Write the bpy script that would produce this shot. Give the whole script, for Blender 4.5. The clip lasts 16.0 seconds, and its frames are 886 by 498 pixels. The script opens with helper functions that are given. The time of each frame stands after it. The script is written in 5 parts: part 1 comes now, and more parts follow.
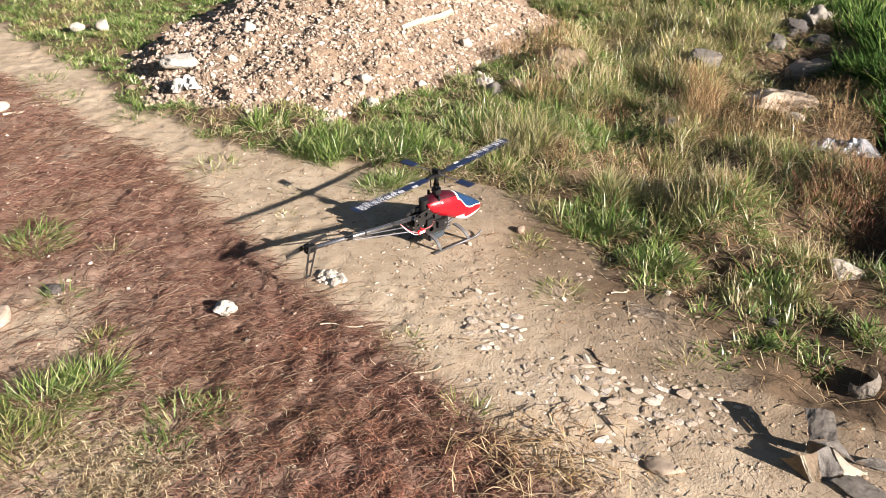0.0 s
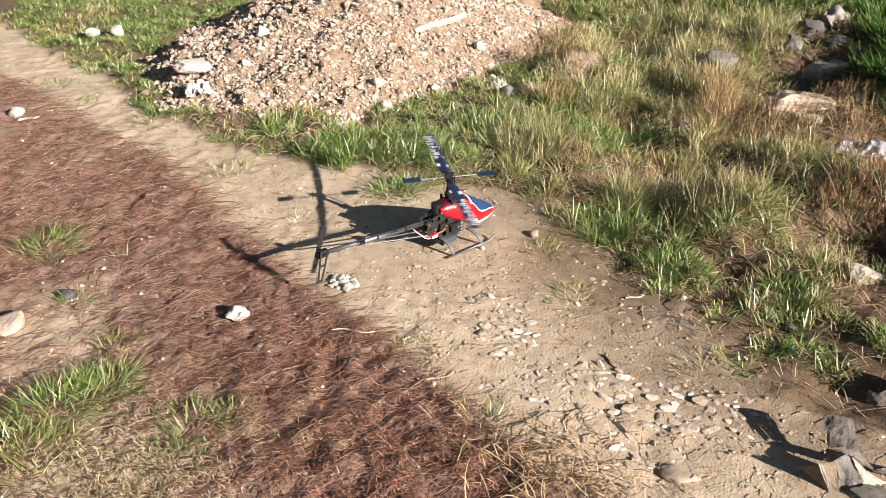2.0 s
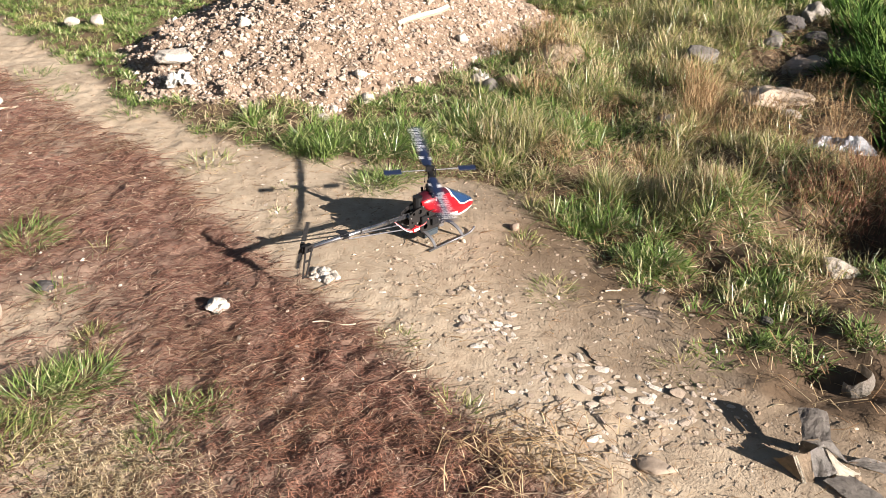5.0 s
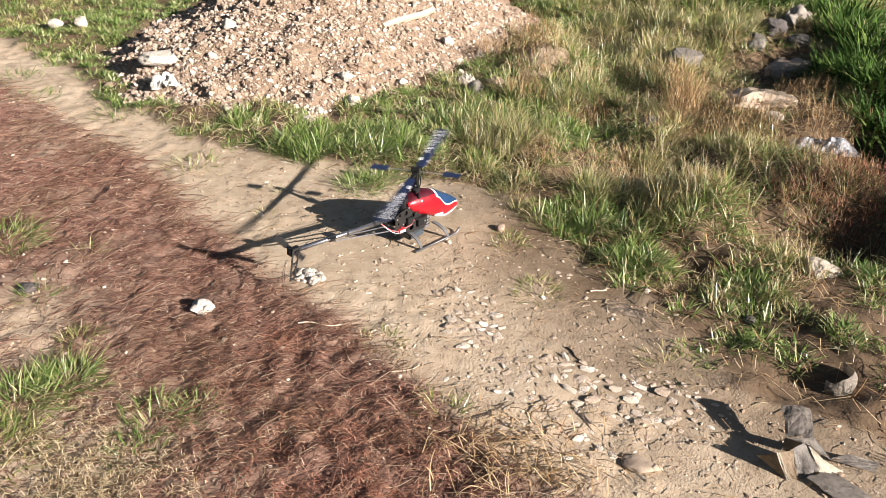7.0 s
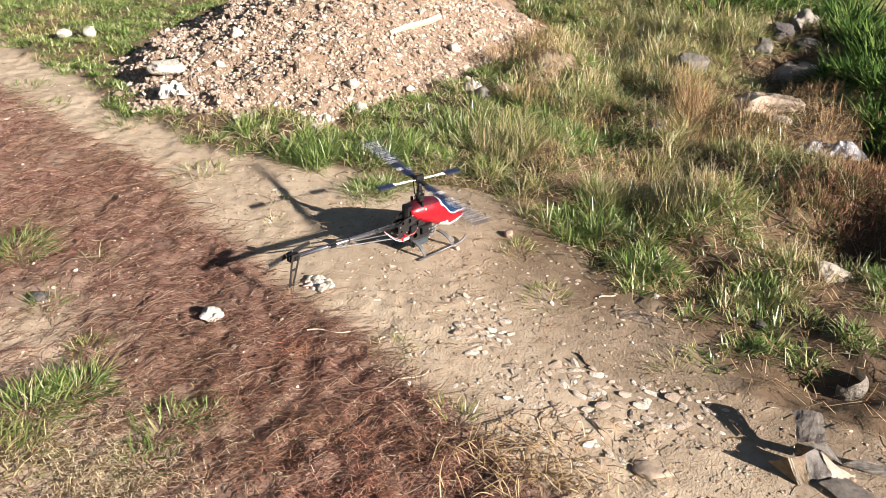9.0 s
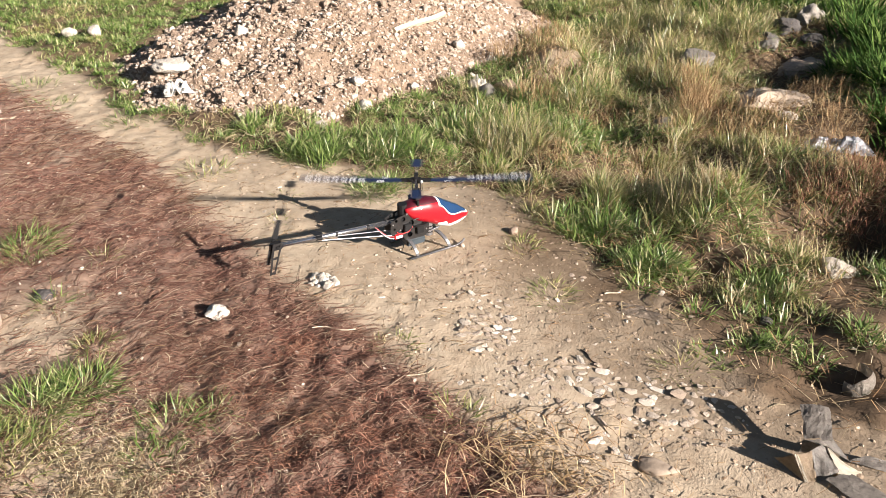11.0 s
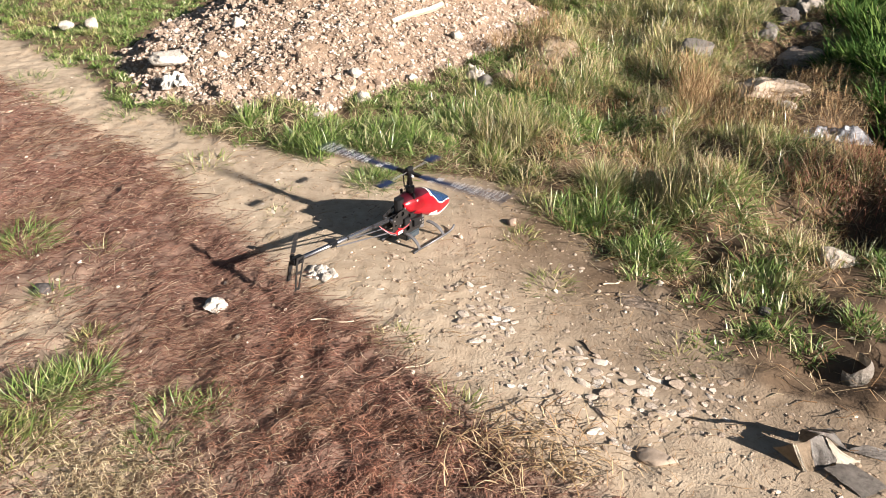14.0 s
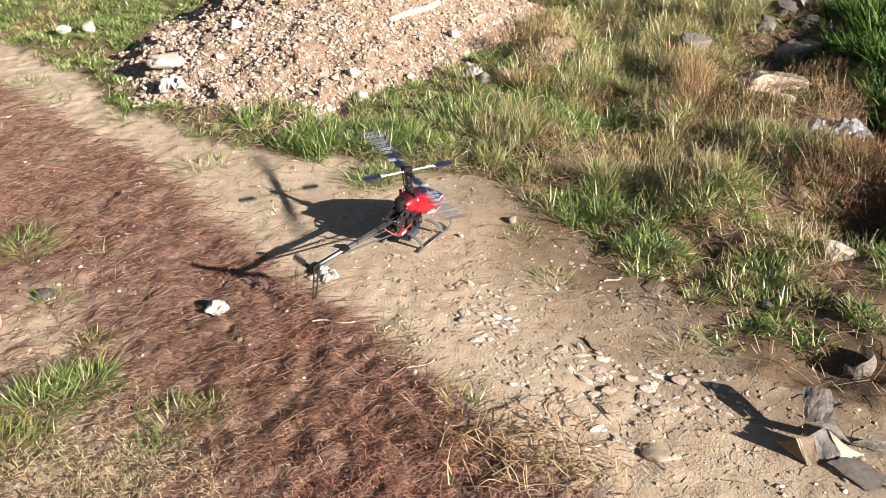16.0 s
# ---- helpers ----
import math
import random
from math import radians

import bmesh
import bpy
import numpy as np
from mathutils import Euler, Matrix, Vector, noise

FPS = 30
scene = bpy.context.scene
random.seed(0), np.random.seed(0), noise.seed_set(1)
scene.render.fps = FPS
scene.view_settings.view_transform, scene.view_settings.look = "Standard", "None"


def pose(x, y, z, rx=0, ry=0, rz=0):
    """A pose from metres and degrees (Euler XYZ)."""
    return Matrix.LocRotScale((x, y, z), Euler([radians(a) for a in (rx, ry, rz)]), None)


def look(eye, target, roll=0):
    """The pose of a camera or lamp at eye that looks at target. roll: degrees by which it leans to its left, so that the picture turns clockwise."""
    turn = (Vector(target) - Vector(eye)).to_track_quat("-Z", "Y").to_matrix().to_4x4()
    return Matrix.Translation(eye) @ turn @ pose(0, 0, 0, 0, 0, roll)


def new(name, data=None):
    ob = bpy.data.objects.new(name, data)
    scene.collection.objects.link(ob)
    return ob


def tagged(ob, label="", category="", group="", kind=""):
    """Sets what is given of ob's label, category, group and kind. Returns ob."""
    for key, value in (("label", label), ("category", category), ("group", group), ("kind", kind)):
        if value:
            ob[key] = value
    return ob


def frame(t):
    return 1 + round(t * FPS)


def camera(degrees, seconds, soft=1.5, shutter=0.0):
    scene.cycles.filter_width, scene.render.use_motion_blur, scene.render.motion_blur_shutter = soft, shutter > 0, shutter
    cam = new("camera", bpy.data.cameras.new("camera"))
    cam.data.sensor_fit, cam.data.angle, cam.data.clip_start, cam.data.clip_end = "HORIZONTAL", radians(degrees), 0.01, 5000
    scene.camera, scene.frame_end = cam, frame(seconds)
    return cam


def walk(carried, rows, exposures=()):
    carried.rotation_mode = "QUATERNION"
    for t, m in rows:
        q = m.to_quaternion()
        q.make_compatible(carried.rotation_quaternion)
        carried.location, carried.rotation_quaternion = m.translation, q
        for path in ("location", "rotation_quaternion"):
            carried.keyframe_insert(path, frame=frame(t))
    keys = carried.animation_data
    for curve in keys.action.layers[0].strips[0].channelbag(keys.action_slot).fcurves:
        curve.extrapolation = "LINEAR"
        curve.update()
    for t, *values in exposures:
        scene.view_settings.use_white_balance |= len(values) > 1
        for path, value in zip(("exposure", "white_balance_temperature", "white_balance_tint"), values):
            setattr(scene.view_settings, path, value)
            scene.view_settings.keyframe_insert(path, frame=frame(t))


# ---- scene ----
cam = camera(55, 16.0, soft=0.4, shutter=0.13)

# the hand-held camera: nearly still, swaying and slowly leaning
CAMERA_ROWS = [
    (0, pose(-0.0000, 0.0000, 1.3400, 60.800, -0.000, 0.000)),
    (0.5, pose(0.0068, 0.0033, 1.3392, 60.411, -0.228, -0.019)),
    (1, pose(0.0145, 0.0041, 1.3396, 60.695, 0.246, 0.256)),
    (1.5, pose(0.0150, 0.0110, 1.3341, 60.686, 0.419, -0.001)),
    (2, pose(0.0056, 0.0166, 1.3386, 60.969, 0.562, 0.817)),
    (2.5, pose(0.0125, 0.0109, 1.3407, 60.607, 0.427, 0.956)),
    (3, pose(0.0137, 0.0155, 1.3423, 60.096, -0.112, 0.158)),
    (3.5, pose(0.0167, 0.0165, 1.3364, 60.202, -0.006, 0.103)),
    (6, pose(0.0105, 0.0087, 1.3434, 60.756, -0.498, -0.348)),
    (6.5, pose(0.0155, 0.0070, 1.3376, 60.918, -0.299, -1.121)),
    (7, pose(0.0160, 0.0066, 1.3343, 60.726, -0.497, -0.904)),
    (7.5, pose(0.0115, 0.0090, 1.3375, 60.702, -0.591, -0.923)),
    (8, pose(0.0091, 0.0069, 1.3342, 60.987, -0.103, -0.790)),
    (8.5, pose(0.0064, 0.0043, 1.3361, 61.099, -0.110, -0.956)),
    (9, pose(0.0123, 0.0054, 1.3346, 61.164, 0.020, -0.646)),
    (11.5, pose(0.0151, 0.0071, 1.3322, 60.809, 0.361, -0.391)),
    (12, pose(0.0193, 0.0078, 1.3308, 60.336, -0.058, -0.303)),
    (12.5, pose(0.0179, 0.0112, 1.3383, 60.553, 0.023, -0.147)),
    (13, pose(0.0271, 0.0074, 1.3355, 60.906, 0.183, -0.569)),
    (13.5, pose(0.0206, 0.0112, 1.3319, 60.565, 0.392, -0.465)),
    (14, pose(0.0199, 0.0090, 1.3315, 60.424, 0.639, -0.543)),
    (14.5, pose(0.0152, 0.0127, 1.3327, 60.117, 0.759, -0.298)),
    (15, pose(0.0158, 0.0111, 1.3321, 60.441, 1.112, -0.683)),
    (15.5, pose(0.0195, 0.0134, 1.3345, 60.268, 1.323, -0.693)),
    (16, pose(0.0216, 0.0117, 1.3345, 60.267, 1.449, -0.931)),
]
walk(cam, CAMERA_ROWS)

# ---- light: low warm sun in a clear sky ----
SUN_ELEVATION, SUN_AZIMUTH = radians(21.5), radians(127.5)
SUN_WAY = Vector((math.sin(SUN_AZIMUTH) * math.cos(SUN_ELEVATION), math.cos(SUN_AZIMUTH) * math.cos(SUN_ELEVATION), math.sin(SUN_ELEVATION)))
world = bpy.data.worlds.new("sky")
scene.world = world
world.use_nodes = True
sky = world.node_tree.nodes.new("ShaderNodeTexSky")
sky.sky_type, sky.sun_disc, sky.sun_elevation, sky.sun_rotation = "NISHITA", False, SUN_ELEVATION, SUN_AZIMUTH
world.node_tree.links.new(sky.outputs["Color"], world.node_tree.nodes["Background"].inputs["Color"])
world.node_tree.nodes["Background"].inputs["Strength"].default_value = 0.023
sun = new("sun", bpy.data.lights.new("sun", "SUN"))
sun.data.energy, sun.data.angle, sun.data.color = 5.0, radians(0.5), (1.0, 0.90, 0.825)
sun.matrix_world = look(SUN_WAY * 20, (0, 0, 0))
scene.view_settings.exposure = 1.56

# ---- helpers of this scene ----
rng = np.random.default_rng(7)


def lattice(ix, iy, seed):
    """A repeatable random number for each lattice point."""
    n = (ix.astype(np.int64) * 374761393 + iy.astype(np.int64) * 668265263 + seed * 1442695041) & 0x7FFFFFFF
    n = ((n ^ (n >> 13)) * 1274126177) & 0x7FFFFFFF
    return ((n ^ (n >> 16)) & 0xFFFF) / 65535.0


def rough(x, y, size, seed=1, octaves=3):
    """Smooth noise between -1 and 1, with features of that size in metres."""
    total, weight, amount = 0.0, 0.0, 1.0
    for k in range(octaves):
        u, v = np.asarray(x) / size, np.asarray(y) / size
        ix, iy = np.floor(u), np.floor(v)
        fx, fy = u - ix, v - iy
        fx, fy = fx * fx * (3 - 2 * fx), fy * fy * (3 - 2 * fy)
        a, b = lattice(ix, iy, seed + k), lattice(ix + 1, iy, seed + k)
        c, d = lattice(ix, iy + 1, seed + k), lattice(ix + 1, iy + 1, seed + k)
        total = total + amount * ((a * (1 - fx) + b * fx) * (1 - fy) + (c * (1 - fx) + d * fx) * fy)
        weight, amount, size = weight + amount, amount * 0.5, size * 0.5
    return total / weight * 2 - 1


def smooth(a, b, x):
    u = np.clip((np.asarray(x) - a) / (b - a), 0, 1)
    return u * u * (3 - 2 * u)


def disc(x, y, cx, cy, r):
    return np.exp(-((np.asarray(x) - cx) ** 2 + (np.asarray(y) - cy) ** 2) / (r * r))


def soup(name, verts, faces, material, parent=None, shade=False):
    """One mesh object out of arrays of vertices and faces."""
    me = bpy.data.meshes.new(name)
    me.from_pydata(np.asarray(verts).tolist(), [], np.asarray(faces).tolist())
    for m in material if isinstance(material, (list, tuple)) else [material]:
        me.materials.append(m)
    if shade:
        me.shade_smooth()
    ob = new(name, me)
    ob.parent = parent
    return ob


def part(name, bm, material, parent=None, label="", shade=False, m=None):
    """Links a bmesh as one mesh object under a thing or a part."""
    if m is not None:
        bm.transform(m)
    bmesh.ops.recalc_face_normals(bm, faces=bm.faces)
    me = bpy.data.meshes.new(name)
    bm.to_mesh(me)
    bm.free()
    me.materials.append(material)
    if shade:
        me.shade_smooth()
    ob = new(name, me)
    ob.parent = parent
    if label:
        ob["label"] = label
    return ob


# ---- materials ----
def nodes_of(name):
    mat = bpy.data.materials.new(name)
    mat.use_nodes = True
    tree = mat.node_tree
    return mat, tree, tree.nodes["Principled BSDF"]


def node(tree, kind, **inputs):
    n = tree.nodes.new(kind)
    for key, value in inputs.items():
        n.inputs[key.replace("_", " ")].default_value = value
    return n


def ramp(tree, source, stops):
    r = tree.nodes.new("ShaderNodeValToRGB")
    e = r.color_ramp.elements
    while len(e) < len(stops):
        e.new(0.5)
    for k, (at, colour) in enumerate(stops):
        e[k].position, e[k].color = at, (*colour, 1)
    tree.links.new(source, r.inputs["Fac"])
    return r.outputs["Color"]


def mixed(tree, kind, fac, a, b):
    m = tree.nodes.new("ShaderNodeMix")
    m.data_type, m.blend_type = "RGBA", kind
    for socket, value in ((m.inputs[0], fac), (m.inputs[6], a), (m.inputs[7], b)):
        if isinstance(value, bpy.types.NodeSocket):
            tree.links.new(value, socket)
        else:
            socket.default_value = value if isinstance(value, float) else (*value, 1)
    return m.outputs[2]


def noise_at(tree, size, detail=4.0, roughness=0.6, space="Object"):
    at = tree.nodes.new("ShaderNodeTexCoord")
    n = node(tree, "ShaderNodeTexNoise", Scale=1.0 / size, Detail=detail, Roughness=roughness)
    tree.links.new(at.outputs[space], n.inputs["Vector"])
    return n.outputs["Fac"]


def bumped(tree, shader, heights, distance, strength=1.0):
    b = node(tree, "ShaderNodeBump", Strength=strength, Distance=distance)
    tree.links.new(heights, b.inputs["Height"])
    tree.links.new(b.outputs["Normal"], shader.inputs["Normal"])


def plain(name, colour, rough_=0.5, metal=0.0, grain=0.02, vary=0.25, relief=0.0, coat=0.0, gloss=0.5):
    """A paint, metal or plastic with dust and wear at two scales."""
    mat, tree, p = nodes_of(name)
    fine, broad = noise_at(tree, grain), noise_at(tree, grain * 7)
    dark = tuple(c * (1 - vary) for c in colour)
    light = tuple(min(1, c * (1 + vary * 0.6)) for c in colour)
    tone = mixed(tree, "MIX", 0.5, ramp(tree, fine, [(0.3, dark), (0.7, light)]), ramp(tree, broad, [(0.3, dark), (0.7, light)]))
    tree.links.new(tone, p.inputs["Base Color"])
    p.inputs["Roughness"].default_value, p.inputs["Metallic"].default_value = rough_, metal
    p.inputs["Coat Weight"].default_value, p.inputs["Specular IOR Level"].default_value = coat, gloss
    if relief:
        bumped(tree, p, fine, relief)
    return mat


def stone_paint(name, stops, grain=0.012, relief=0.004):
    """Stone: tone by piece, mottled and pitted."""
    mat, tree, p = nodes_of(name)
    info = tree.nodes.new("ShaderNodeObjectInfo")
    geo = tree.nodes.new("ShaderNodeNewGeometry")
    add = tree.nodes.new("ShaderNodeMath")
    add.operation = "ADD"
    tree.links.new(info.outputs["Random"], add.inputs[0])
    tree.links.new(geo.outputs["Random Per Island"], add.inputs[1])
    wrap = tree.nodes.new("ShaderNodeMath")
    wrap.operation = "FRACT"
    tree.links.new(add.outputs[0], wrap.inputs[0])
    tone = ramp(tree, wrap.outputs[0], stops)
    fine = noise_at(tree, grain)
    spots = ramp(tree, fine, [(0.3, (0.62, 0.58, 0.54)), (0.62, (1.0, 1.0, 1.0))])
    tree.links.new(mixed(tree, "MULTIPLY", 0.8, tone, spots), p.inputs["Base Color"])
    p.inputs["Roughness"].default_value = 0.9
    bumped(tree, p, fine, relief)
    return mat


def leaf_paint(name, stops, glow=0.38, dull=False):
    """Blades and stems: tone by blade, some light through them."""
    mat, tree, p = nodes_of(name)
    geo = tree.nodes.new("ShaderNodeNewGeometry")
    tone = ramp(tree, geo.outputs["Random Per Island"], stops)
    patch = ramp(tree, noise_at(tree, 0.35, 2.0), [(0.3, (0.72, 0.78, 0.7)), (0.7, (1.0, 1.0, 1.0))])
    tone = mixed(tree, "MULTIPLY", 1.0, tone, patch)
    tree.links.new(tone, p.inputs["Base Color"])
    p.inputs["Roughness"].default_value = 0.85 if dull else 0.38
    p.inputs["Specular IOR Level"].default_value = 0.15 if dull else 0.6
    thin = tree.nodes.new("ShaderNodeBsdfTranslucent")
    tree.links.new(tone, thin.inputs["Color"])
    both = node(tree, "ShaderNodeMixShader", Fac=glow)
    tree.links.new(p.outputs[0], both.inputs[1])
    tree.links.new(thin.outputs[0], both.inputs[2])
    tree.links.new(both.outputs[0], tree.nodes["Material Output"].inputs["Surface"])
    return mat


def ground_paint():
    """Dry earth, brown litter and grassy soil, by the cover that lies there."""
    mat, tree, p = nodes_of("earth")
    cover = tree.nodes.new("ShaderNodeAttribute")
    cover.attribute_name = "cover"
    split = tree.nodes.new("ShaderNodeSeparateColor")
    tree.links.new(cover.outputs["Color"], split.inputs["Color"])
    fine, broad, grit = noise_at(tree, 0.04, 8.0, 0.7), noise_at(tree, 0.3, 5.0), noise_at(tree, 0.007, 3.0)
    dirt = mixed(tree, "MIX", 0.45, ramp(tree, broad, [(0.32, (0.27, 0.206, 0.142)), (0.5, (0.375, 0.30, 0.214)), (0.68, (0.48, 0.397, 0.294))]),
                 ramp(tree, fine, [(0.33, (0.185, 0.13, 0.085)), (0.45, (0.36, 0.282, 0.198)), (0.7, (0.53, 0.442, 0.333))]))
    litter = mixed(tree, "MIX", 0.5, ramp(tree, broad, [(0.3, (0.14, 0.082, 0.062)), (0.7, (0.25, 0.165, 0.125))]),
                   ramp(tree, fine, [(0.35, (0.085, 0.048, 0.038)), (0.65, (0.29, 0.19, 0.14))]))
    soil = mixed(tree, "MIX", 0.5, ramp(tree, broad, [(0.3, (0.07, 0.046, 0.028)), (0.7, (0.15, 0.102, 0.064))]),
                 ramp(tree, fine, [(0.3, (0.045, 0.028, 0.016)), (0.7, (0.19, 0.133, 0.083))]))
    tone = mixed(tree, "MIX", split.outputs[0], dirt, litter)
    tone = mixed(tree, "MIX", split.outputs[1], tone, soil)
    damp = mixed(tree, "MULTIPLY", split.outputs[2], tone, (0.62, 0.56, 0.5))
    tree.links.new(damp, p.inputs["Base Color"])
    p.inputs["Roughness"].default_value = 0.95
    p.inputs["Specular IOR Level"].default_value = 0.25
    both = tree.nodes.new("ShaderNodeMath")
    both.operation = "MULTIPLY_ADD"
    tree.links.new(fine, both.inputs[0])
    both.inputs[1].default_value = 0.7
    tree.links.new(grit, both.inputs[2])
    bumped(tree, p, both.outputs[0], 0.0028)
    return mat


EARTH = ground_paint()
RUBBLE = stone_paint("rubble_earth", [(0.0, (0.235, 0.17, 0.118)), (1.0, (0.275, 0.20, 0.14))], 0.03, 0.02)
RUBBLE_STONE = stone_paint("rubble_stone", [(0.0, (0.23, 0.165, 0.12)), (0.4, (0.34, 0.26, 0.197)), (0.75, (0.45, 0.365, 0.29)), (0.93, (0.57, 0.50, 0.42)), (1.0, (0.72, 0.68, 0.62))])
PEBBLE = stone_paint("river_pebble", [(0.0, (0.36, 0.285, 0.215)), (0.35, (0.46, 0.375, 0.295)), (0.7, (0.57, 0.49, 0.405)), (1.0, (0.72, 0.66, 0.58))], 0.02, 0.002)
CLOD = stone_paint("clod", [(0.0, (0.24, 0.175, 0.12)), (0.6, (0.38, 0.295, 0.21)), (0.9, (0.50, 0.41, 0.32)), (1.0, (0.62, 0.55, 0.46))])
BROWN_CLOD = stone_paint("brown_clod", [(0.0, (0.09, 0.055, 0.04)), (0.7, (0.17, 0.11, 0.08)), (1.0, (0.30, 0.22, 0.17))])
WHITE_STONE = stone_paint("white_stone", [(0.0, (0.46, 0.41, 0.345)), (1.0, (0.64, 0.595, 0.53))], 0.010, 0.009)
PALE_STONE = stone_paint("pale_grey_stone", [(0.0, (0.29, 0.255, 0.21)), (1.0, (0.38, 0.345, 0.30))], 0.014, 0.010)
GREY_STONE = stone_paint("grey_stone", [(0.0, (0.17, 0.155, 0.135)), (1.0, (0.26, 0.24, 0.21))], 0.02, 0.010)
# slate and dark stone, and hollow rocks with shade put into their colour
DARK_AND_SHADED_STONE = stone_paint("dark_and_shaded_stone", [(0.0, (0.06, 0.053, 0.05)), (1.0, (0.11, 0.10, 0.095))], 0.02, 0.012)
LUSH = leaf_paint("lush_grass", [(0.0, (0.06, 0.115, 0.022)), (0.4, (0.15, 0.225, 0.048)), (0.75, (0.27, 0.34, 0.11)), (0.9, (0.42, 0.42, 0.20)), (1.0, (0.60, 0.52, 0.34))], 0.22)
YELLOW = leaf_paint("yellowing_grass", [(0.0, (0.10, 0.145, 0.035)), (0.35, (0.235, 0.26, 0.075)), (0.65, (0.42, 0.37, 0.155)), (0.88, (0.56, 0.46, 0.26)), (1.0, (0.66, 0.56, 0.38))], 0.22)
LEAFY = leaf_paint("dark_leaves", [(0.0, (0.03, 0.07, 0.014)), (0.6, (0.075, 0.14, 0.03)), (1.0, (0.17, 0.24, 0.06))], 0.2, True)
STRAW = leaf_paint("straw", [(0.0, (0.26, 0.18, 0.10)), (0.5, (0.48, 0.375, 0.24)), (1.0, (0.64, 0.53, 0.38))], 0.15, True)
RUSSET = leaf_paint("russet_stems", [(0.0, (0.11, 0.052, 0.042)), (0.4, (0.215, 0.108, 0.082)), (0.75, (0.35, 0.19, 0.142)), (0.93, (0.46, 0.31, 0.23)), (1.0, (0.56, 0.45, 0.34))], 0.05, True)
RUST = leaf_paint("rust_red_roots", [(0.0, (0.17, 0.072, 0.052)), (0.5, (0.345, 0.155, 0.108)), (1.0, (0.50, 0.275, 0.195))], 0.08, True)
ROOT = leaf_paint("tan_roots", [(0.0, (0.34, 0.20, 0.11)), (0.5, (0.50, 0.345, 0.205)), (1.0, (0.66, 0.50, 0.33))], 0.1, True)
WEED = leaf_paint("dry_weed", [(0.0, (0.21, 0.115, 0.062)), (0.6, (0.39, 0.245, 0.135)), (1.0, (0.58, 0.43, 0.265))], 0.1, True)

# ---- the plan: a bare path between brown litter and rough grass ----
LITTER_EDGE = [(0.6, 0.75), (0.32, 1.32), (0.02, 1.66), (-0.37, 2.13), (-1.08, 3.09), (-2.27, 4.24), (-4.0, 5.8), (-9.0, 10.3)]
GRASS_EDGE = [(1.7, 0.5), (1.3, 1.15), (1.0, 1.50), (0.72, 1.66), (0.585, 2.0), (0.40, 2.44), (0.24, 2.86), (-0.29, 3.03), (-0.78, 3.22), (-1.40, 3.64), (-1.84, 4.25), (-2.6, 5.05), (-8.6, 10.4)]


def edge_x(edge, y):
    return np.interp(y, [q[1] for q in edge], [q[0] for q in edge])


def litter_at(x, y):
    wobble = 0.07 * rough(x, y, 0.22, 11)
    w = smooth(-0.05, 0.09, edge_x(LITTER_EDGE, y) - x + wobble)
    w = w * (1 - 0.75 * smooth(2.5, 3.8, y) * smooth(-0.5, 0.6, rough(x, y, 0.25, 13)))
    return w * (1 - 0.9 * disc(x, y, -1.12, 1.95, 0.22)) * (1 - 0.85 * disc(x, y, -0.78, 1.40, 0.27))


def grass_at(x, y):
    wobble = 0.09 * rough(x, y, 0.3, 21)
    return smooth(-0.04, 0.12, x - edge_x(GRASS_EDGE, y) + wobble)


def ground_z(x, y):
    x, y = np.asarray(x, float), np.asarray(y, float)
    calm = 1 - disc(x, y, -0.12, 2.42, 0.36)
    g, w = grass_at(x, y), litter_at(x, y)
    z = 0.010 * calm * rough(x, y, 0.5, 3) + 0.0022 * (0.3 + 0.7 * calm) * rough(x, y, 0.09, 5)
    patchy = smooth(0.0, 0.45, rough(x, y, 0.35, 6, 2)) * (0.25 + 0.75 * calm)
    z = z + (0.0022 + 0.0050 * patchy) * (0.3 + 0.7 * calm) * rough(x, y, 0.04, 7, 2)
    z = z + w * (0.008 * rough(x, y, 0.13, 8) + 0.011 * rough(x, y, 0.045, 12, 2) + 0.006)
    z = z + g * ((0.035 + 0.055 * smooth(0.1, 0.7, x) * smooth(1.8, 2.4, y) * (1 - 0.7 * smooth(3.0, 3.6, y))) * rough(x, y, 0.24, 9, 2) + 0.016 * rough(x, y, 0.08, 10) + 0.012)
    z = z + 0.10 * smooth(0.9, 2.2, x) * smooth(1.6, 2.6, y) - 0.17 * disc(x, y, 1.76, 3.00, 0.20) - 0.05 * disc(x, y, 0.54, 2.89, 0.10) - 0.10 * disc(x, y, 1.42, 2.36, 0.13) + 0.11 * disc(x, y, 0.58, 4.25, 0.20) - 0.10 * disc(x, y, 1.72, 4.15, 0.3)
    away = np.maximum(np.maximum(np.abs(x) - 2.6, 1.1 - y), np.maximum(y - 5.6, 0.0))
    z = z * (1 - smooth(0.0, 0.8, away))
    far = smooth(6.5, 14.0, np.hypot(x, y))
    return z * (1 - far) + 0.25 * far * rough(x, y, 9.0, 31)


def grid_lines(a, b, step, reach):
    """Even lines from a to b, then ever wider ones out to reach."""
    core = np.arange(a, b + step / 2, step)
    out, d = [], step
    while not out or out[-1] < reach:
        d *= 1.2
        out.append((out[-1] if out else 0) + d)
    out = np.array(out)
    return np.concatenate([a - out[::-1], core, b + out])


